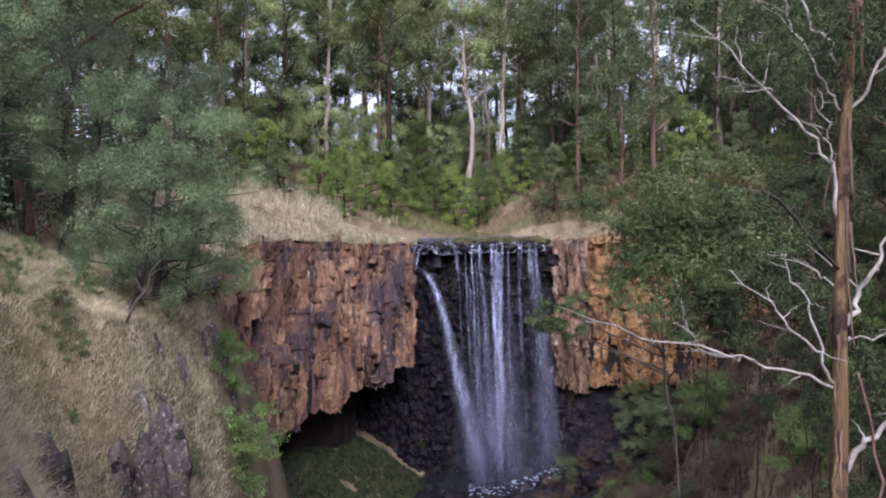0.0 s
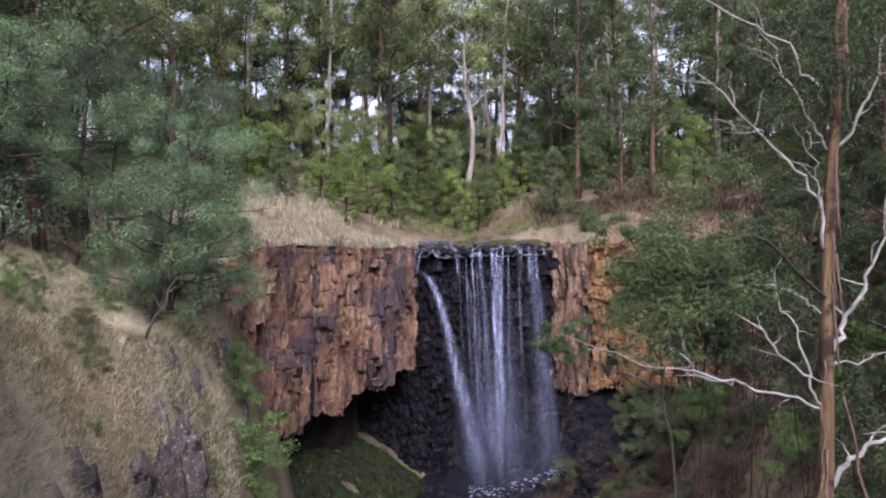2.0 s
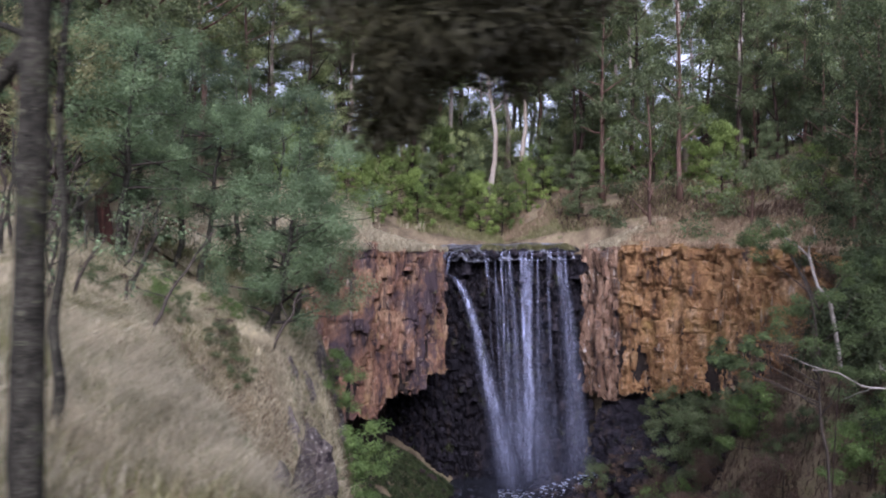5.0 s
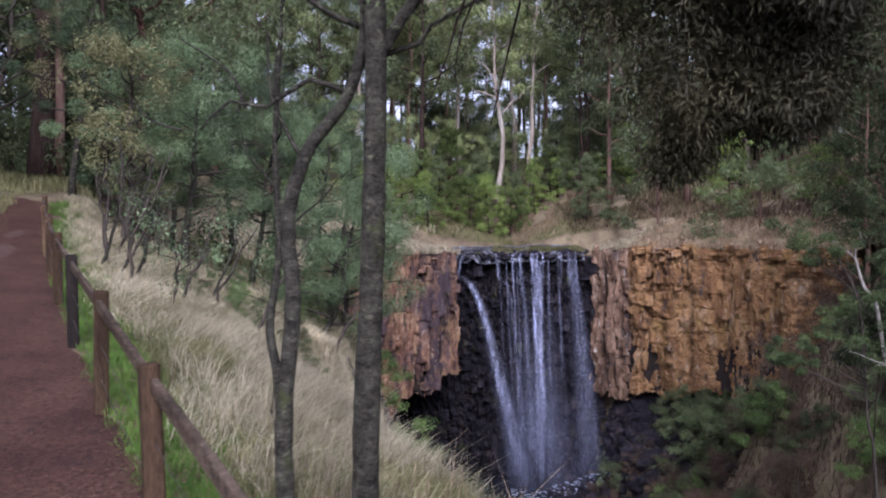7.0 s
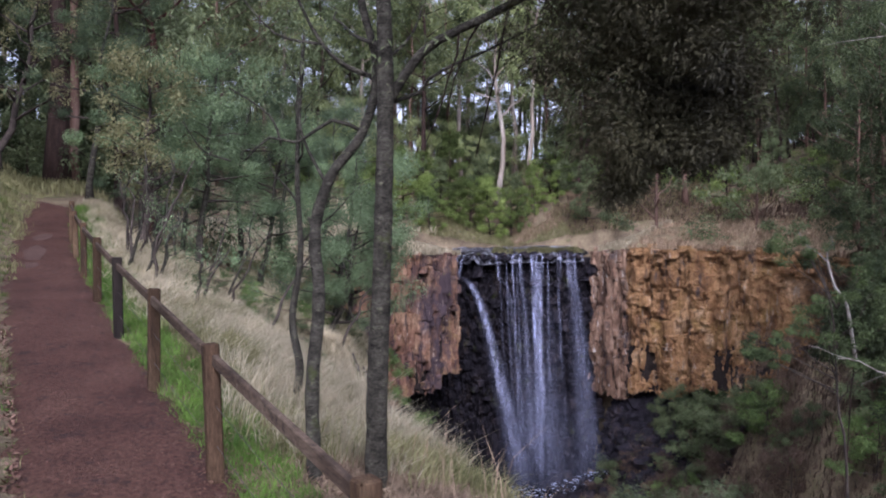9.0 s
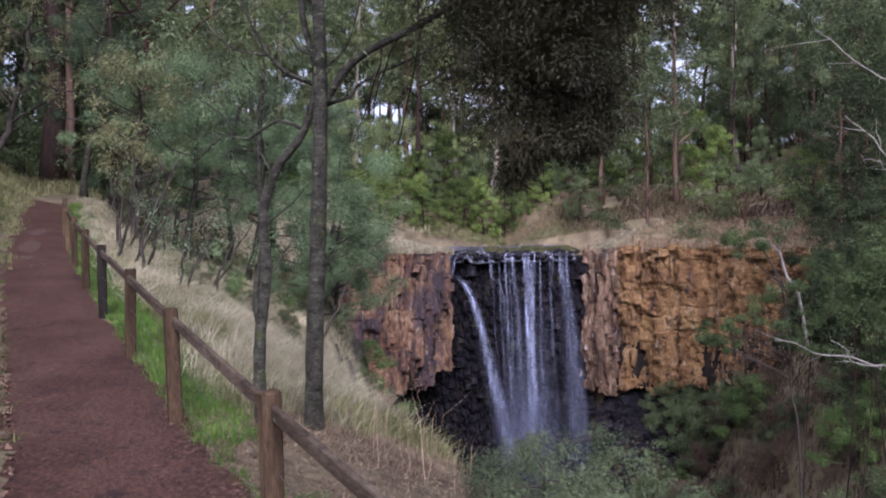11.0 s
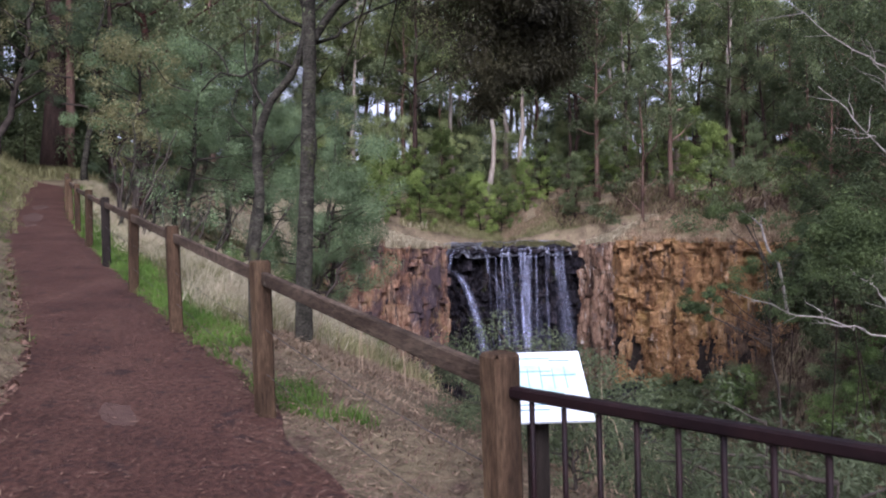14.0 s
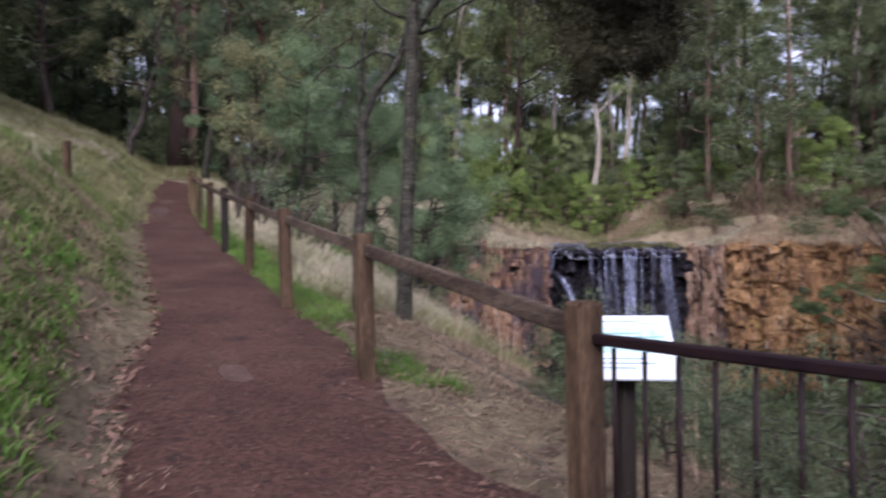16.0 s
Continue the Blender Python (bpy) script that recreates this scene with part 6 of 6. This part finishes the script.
part("post", (vv @ R.T, qq), TIMBER_DARK, sign)


# ---- grass and litter ----
def grass(name, n, urange, vrange, height, width, lean, mat, seed, label, keep=None, clump=0.25, tilt=0.5):
    rng = np.random.default_rng(seed)
    k = max(n // 14, 1)
    cu, cv = rng.uniform(*urange, k), rng.uniform(*vrange, k)
    u = np.repeat(cu, 14) + rng.normal(size=k * 14) * clump * 0.4
    v = np.repeat(cv, 14) + rng.normal(size=k * 14) * clump * 0.4
    v = v - bend(u)
    x = P_REF[0] + D_ALONG[0] * u + N_LEFT[0] * v
    y = P_REF[1] + D_ALONG[1] * u + N_LEFT[1] * v
    patchy = ripple(x * 0.8 + seed, y * 0.8)
    ok = patchy > (-0.35 if keep is None else keep)
    x, y = x[ok], y[ok]
    pos = np.stack([x, y, land(x, y) - 0.02], 1)
    hs = height * np.repeat(rng.uniform(0.6, 1.3, k), 14)[ok][:, None]
    drift = np.repeat(rng.normal(size=(k, 3)) * np.array([0.30, 0.30, 0.05]), 14, axis=0)[ok] + np.asarray(lean)
    v_, q_ = blades(rng, pos, hs[:, 0], width, drift, tilt)
    ob = new(name, mesh_np(name, v_, q_, mat))
    return tagged(ob, label, "grass", kind="stuff")


DOWN = (-N_LEFT[0] * 0.28, -N_LEFT[1] * 0.28, -0.1)
grass("brown_grass", 26000, (2, 10), (-2.6, -0.3), 0.08, 0.012, DOWN, STRAW, 37, "flattened dead straw beside the fence", -0.5, 0.35, 2.2)
grass("dry_grass", 6000, (3.0, 9), (-1.9, -0.6), 0.32, 0.008, DOWN, GRASS_DRY, 38, "thin dry grass beside the fence", 0.0, 0.2, 0.9)
grass("half_dry_grass", 9000, (3.0, 11), (-6.5, -0.8), 0.34, 0.009, DOWN, GRASS_OLIVE, 44, "long half-dry olive grass on the slope", -0.4, 0.25, 0.9)
grass("dry_grass", 50000, (4.4, 11), (-7.5, -1.7), 0.36, 0.009, DOWN, GRASS_DRY, 1, "long dry straw-coloured grass on the slope", -0.5, 0.25, 0.9)
grass("dry_grass", 150000, (9, 28), (-10.8, -0.6), 0.24, 0.017, DOWN, GRASS_DRY, 2, "long dry straw-coloured grass on the slope", -0.7, 0.35, 1.8)
grass("olive_grass", 80000, (3, 28), (-10.5, -0.5), 0.25, 0.014, DOWN, GRASS_OLIVE, 3, "half-dry olive grass on the slope", -0.1, 0.35, 0.9)
grass("dry_grass", 70000, (7.5, 18), (-9.5, -2.5), 0.15, 0.016, DOWN, GRASS_DRY, 32, "short flattened straw on the slope", -0.9, 0.4, 1.8)
grass("olive_patch", 30000, (10, 28), (-10.5, -1.5), 0.26, 0.017, DOWN, GRASS_OLIVE, 46, "patches of olive grass on the spur", 0.08, 0.5, 0.9)
grass("bracken_patch", 9000, (11, 28), (-10.5, -2.5), 0.24, 0.022, DOWN, LEAF_BROWN, 47, "low brown bracken on the spur", 0.16, 0.5, 1.2)
grass("green_patch", 14000, (10, 24), (-9, -1.5), 0.22, 0.016, DOWN, GRASS_BANK, 48, "green tufts on the spur", 0.28, 0.4, 0.9)
grass("tussock_grass", 14000, (4.6, 13), (-5.5, -0.8), 0.52, 0.007, DOWN, GRASS_DRY, 33, "tall arching straw tussocks on the slope", 0.18, 0.10, 0.9)
grass("olive_tufts", 40000, (3.0, 16), (-4.5, -0.6), 0.26, 0.010, DOWN, GRASS_OLIVE, 34, "olive tufts among the dry grass", 0.05, 0.12, 0.9)
grass("edge_weeds", 12000, (2.3, 24), (1.38, 1.85), 0.10, 0.012, (0.0, 0.0, -0.05), GRASS_GREEN, 39, "low green weeds along the edge of the path", -0.35, 0.10, 1.3)
grass("edge_weeds", 6000, (-8, 2.8), (2.05, 2.55), 0.11, 0.014, (0.0, 0.0, -0.05), GRASS_GREEN, 40, "low green weeds along the edge of the path", -0.3, 0.10, 1.3)
grass("edge_straw", 9000, (-8, 24), (1.45, 2.5), 0.07, 0.012, (0.0, 0.0, -0.05), STRAW, 41, "dead leaves and straw along the edge of the path", 0.0, 0.14, 2.0)
grass("bank_weeds", 14000, (-6, 5), (2.1, 4.6), 0.10, 0.018, (0.05, 0.0, -0.05), GRASS_BANK, 35, "dull green weeds on the bank beside the path", -0.05, 0.12, 1.3)
grass("bank_grass", 12000, (-6, 3), (2.25, 6.0), 0.14, 0.012, (0.1, 0.05, -0.05), GRASS_OLIVE, 36, "olive grass on the bank beside the path", -0.15, 0.25, 1.0)
grass("seed_stalks", 240, (-2.5, 4), (-3.4, -2.1), 0.8, 0.007, DOWN, STRAW, 43, "tall dry seed stalks outside the fence", -0.2, 1.0, 0.6)
grass("brown_grass", 24000, (-4, 5), (-5, -0.25), 0.065, 0.012, DOWN, STRAW_DULL, 31, "flattened dead straw beside the fence", -0.6, 0.35, 2.4)
grass("green_grass", 9000, (3.0, 12), (-1.3, -0.3), 0.15, 0.009, DOWN, GRASS_GREEN, 45, "fresh green grass outside the fence", 0.1, 0.15)
grass("green_grass", 5000, (-3.0, 2.4), (-0.70, -0.10), 0.11, 0.008, (0.05, 0.02, 0), GRASS_GREEN, 49, "fresh green grass along the fence", -0.12, 0.12)
grass("green_grass", 19000, (2.2, 13), (-0.70, -0.06), 0.12, 0.008, (0.05, 0.02, 0), GRASS_GREEN, 4, "fresh green grass along the fence", -0.45, 0.12)
grass("green_grass", 10000, (12, 26), (-1.0, -0.05), 0.17, 0.014, (0.05, 0.02, 0), GRASS_GREEN, 5, "fresh green grass along the fence", -0.2, 0.15)
grass("bank_grass", 13000, (2.2, 14), (1.45, 6), 0.17, 0.010, (0.1, 0.05, -0.05), GRASS_OLIVE, 6, "olive grass on the bank above the path", -0.25)
grass("bank_grass", 44000, (13, 40), (1.2, 11), 0.28, 0.024, (0.1, 0.05, -0.05), GRASS_OLIVE, 7, "olive grass on the bank above the path", -0.3)
grass("bank_green", 30000, (2.2, 30), (1.40, 4.2), 0.16, 0.012, (0.1, 0.05, 0), GRASS_BANK, 8, "green grass at the foot of the bank", 0.0, 0.15)
grass("bank_dry_grass", 20000, (3, 36), (2.6, 9), 0.28, 0.016, (0.1, 0.05, -0.05), GRASS_DRY, 9, "dry grass high on the bank", 0.05)


grass("mound_grass", 9000, (28.5, 42), (-2.6, 2.0), 0.22, 0.024, (0.1, 0.05, -0.05), GRASS_OLIVE, 10, "olive grass where the path turns away", 0.05)


def far_grass(name, n, xr, yr, height, width, mat, seed, label, test):
    rng = np.random.default_rng(seed)
    x, y = rng.uniform(*xr, n), rng.uniform(*yr, n)
    ok = test(x, y)
    x, y = x[ok], y[ok]
    pos = np.stack([x, y, land(x, y) + 0.1], 1)
    v_, q_ = blades(rng, pos, np.full(len(x), height), width, (0.1, -0.3, 0), 0.8)
    tagged(new(name, mesh_np(name, v_, q_, mat)), label, "grass", kind="stuff")


outside = lambda x, y: (rim_distance(x, y) > 0.5) & (ripple(x * .4, y * .4) > -0.25)
far_grass("rim_grass", 16000, (-22, -2), (62, 104), 1.3, 0.10, GRASS_DRY, 11, "dry pale grass on the cliff top", outside)
far_grass("rim_grass", 14000, (-6, 60), (96, 116), 0.9, 0.10, GRASS_OLIVE, 12, "olive grass behind the lip", lambda x, y: outside(x, y) & (np.abs(x - 8.5) > 7.5))
far_grass("rim_grass", 12000, (17, 46), (70, 112), 0.8, 0.10, STRAW, 13, "dry grass on the cliff edge", lambda x, y: outside(x, y) & (ripple(x * .6, y * .6) > 0.0))
far_grass("creek_bank_grass", 14000, (-3, 20), (97, 114), 0.55, 0.06, GRASS_OLIVE, 17, "olive grass on the banks of the creek", lambda x, y: (y > 103.3) | (np.abs(x - 8.5) > 8.4))
rng = np.random.default_rng(19)
cx_ = np.repeat(rng.uniform(5.5, 17.2, 80), 40) + rng.normal(size=3200) * 0.25
cy_ = np.repeat(rng.uniform(94.0, 98.5, 80), 40) + rng.normal(size=3200) * 0.18
v_, q_ = blades(rng, np.stack([cx_, cy_, 0.38 + 0.10 * (cy_ - 93.2)], 1), np.full(3200, 0.6), 0.06, (0, -0.2, 0), 0.8)
tagged(new("lip_grass", mesh_np("lip_grass", v_, q_, GRASS_OLIVE)), "olive tufts growing between rocks at the lip", "grass", kind="stuff")
far_grass("spur_grass", 26000, (-24, -5), (32, 64), 0.5, 0.04, GRASS_OLIVE, 20, "olive grass on the top of the spur", lambda x, y: (land(x, y) > -4) & (ripple(x * .6, y * .6) > -0.35))
far_grass("gorge_bracken", 46000, (10, 48), (26, 88), 0.75, 0.07, LEAF_BROWN, 18, "dead brown bracken on the gorge side", lambda x, y: (rim_distance(x, y) < -4) & (land(x, y) > -28) & (x > 11))
far_grass("bracken", 16000, (17, 50), (70, 118), 0.9, 0.16, LEAF_BROWN, 14, "dead brown bracken on the cliff top", outside)
far_grass("bank_straw", 36000, (9, 46), (97, 122), 0.8, 0.055, STRAW, 16, "tan dry grass on the bank behind the lip", lambda x, y: outside(x, y) & (ripple(x * .35 + 2, y * .35) > -0.1))

far_grass("cave_green", 100000, (-13, 4), (58, 93), 0.35, 0.06, LEAF_DEEP, 15, "dark green moss and ferns on the cave floor", lambda x, y: (rim_distance(x, y) < -1) & (land(x, y) < -17) & (ripple(x * .5, y * .5) > -0.5))

rng = np.random.default_rng(99)
n = 7000
u, v = rng.uniform(-3.5, 16, n), rng.uniform(-0.9, 1.75, n)
v = np.where(rng.random(n) < 0.5, rng.normal(size=n) * 0.22 - 0.05, v)
u = np.where(rng.random(n) < 0.5, rng.uniform(-3.5, 4, n), u)
x, y = P_REF[0] + D_ALONG[0] * u + N_LEFT[0] * v, P_REF[1] + D_ALONG[1] * u + N_LEFT[1] * v
az = rng.uniform(0, 6.28, n)
ln, wd = 0.010 + 0.032 * rng.random(n) ** 2.5, rng.uniform(0.003, 0.009, n)
c = np.stack([x, y, rise(u) + 0.028], 1)
ax = np.stack([np.cos(az), np.sin(az), rng.normal(size=n) * 0.15], 1)
sd = np.stack([-np.sin(az), np.cos(az), rng.normal(size=n) * 0.2], 1)
vv = np.stack([c - ax * ln[:, None], c + sd * wd[:, None], c + ax * ln[:, None], c - sd * wd[:, None]], 1).reshape(-1, 3)
n2 = 5000
u2, v2 = rng.uniform(-4, 4.5, n2), -0.1 - 3.2 * rng.random(n2) ** 1.4
x2, y2 = P_REF[0] + D_ALONG[0] * u2 + N_LEFT[0] * v2, P_REF[1] + D_ALONG[1] * u2 + N_LEFT[1] * v2
a2 = rng.uniform(0, 6.28, n2)
l2 = (0.012 + 0.05 * rng.random(n2) ** 3)[:, None]
c2 = np.stack([x2, y2, land(x2, y2) + 0.03], 1)
ax2 = np.stack([np.cos(a2), np.sin(a2), rng.normal(size=n2) * 0.3], 1)
sd2 = np.stack([-np.sin(a2), np.cos(a2), rng.normal(size=n2) * 0.3], 1) * 0.006
v_ = np.stack([c2 - ax2 * l2, c2 + sd2, c2 + ax2 * l2, c2 - sd2], 1).reshape(-1, 3)
tagged(new("fallen_bark", mesh_np("fallen_bark", v_, np.arange(n2 * 4).reshape(-1, 4), STRAW)), "pale fallen bark strips and leaves outside the fence", "leaf litter", kind="stuff")
n3 = 9000
u3, v3 = rng.uniform(-7, 9, n3), 1.35 + 3.2 * rng.random(n3) ** 1.5
v3 = v3 + 0.35 * smooth01((2.5 - u3) / 3)
x3, y3 = P_REF[0] + D_ALONG[0] * u3 + N_LEFT[0] * v3, P_REF[1] + D_ALONG[1] * u3 + N_LEFT[1] * v3
a3 = rng.uniform(0, 6.28, n3)
l3 = (0.014 + 0.045 * rng.random(n3) ** 2)[:, None]
c3 = np.stack([x3, y3, np.maximum(land(x3, y3), rise(u3)) + 0.03], 1)
ax3 = np.stack([np.cos(a3), np.sin(a3), rng.normal(size=n3) * 0.4], 1)
sd3 = np.stack([-np.sin(a3), np.cos(a3), rng.normal(size=n3) * 0.4], 1) * 0.012
v_ = np.stack([c3 - ax3 * l3, c3 + sd3, c3 + ax3 * l3, c3 - sd3], 1).reshape(-1, 3)
tagged(new("bank_litter", mesh_np("bank_litter", v_, np.arange(n3 * 4).reshape(-1, 4), LITTER)), "brown dead leaves and bark lying on the bank", "leaf litter", kind="stuff")
tagged(new("leaf_litter", mesh_np("leaf_litter", vv, np.arange(n * 4).reshape(-1, 4), LITTER)), "fallen dry leaves and bark flakes on the path", "leaf litter", kind="stuff")

# fallen logs and a distant fence by the big tree
rng = np.random.default_rng(5)
for i, (x0, y0, x1, y1, r) in enumerate([(-26, 36.5, -17.5, 40.5, 0.22), (-19.5, 40, -14.5, 37.5, 0.16), (-24, 41, -16, 43, 0.2), (-17.5, 36.6, -13.6, 34.6, 0.1)]):
    z0, z1 = ground_at(x0, y0) + r * 0.7, ground_at(x1, y1) + r * 0.7
    e = empty("fallen_log", x0, y0, z0, "dark fallen log beneath the trees", "log", "fallen logs")
    stem("trunk", wander(rng, (0, 0, 0), (x1 - x0, y1 - y0, z1 - z0), 9, 0.05), r, r * 0.6, BARK_DARK, e, sides=9)
xy = path_point(10.45, 2.65)
z = ground_at(*xy)
marker = empty("marker_post", xy[0], xy[1], z, "short brown timber marker post on the grassy bank", "post")
part("shaft", box(0, 0, 0.25, 0.12, 0.12, 0.9, 0.012), TIMBER, marker)
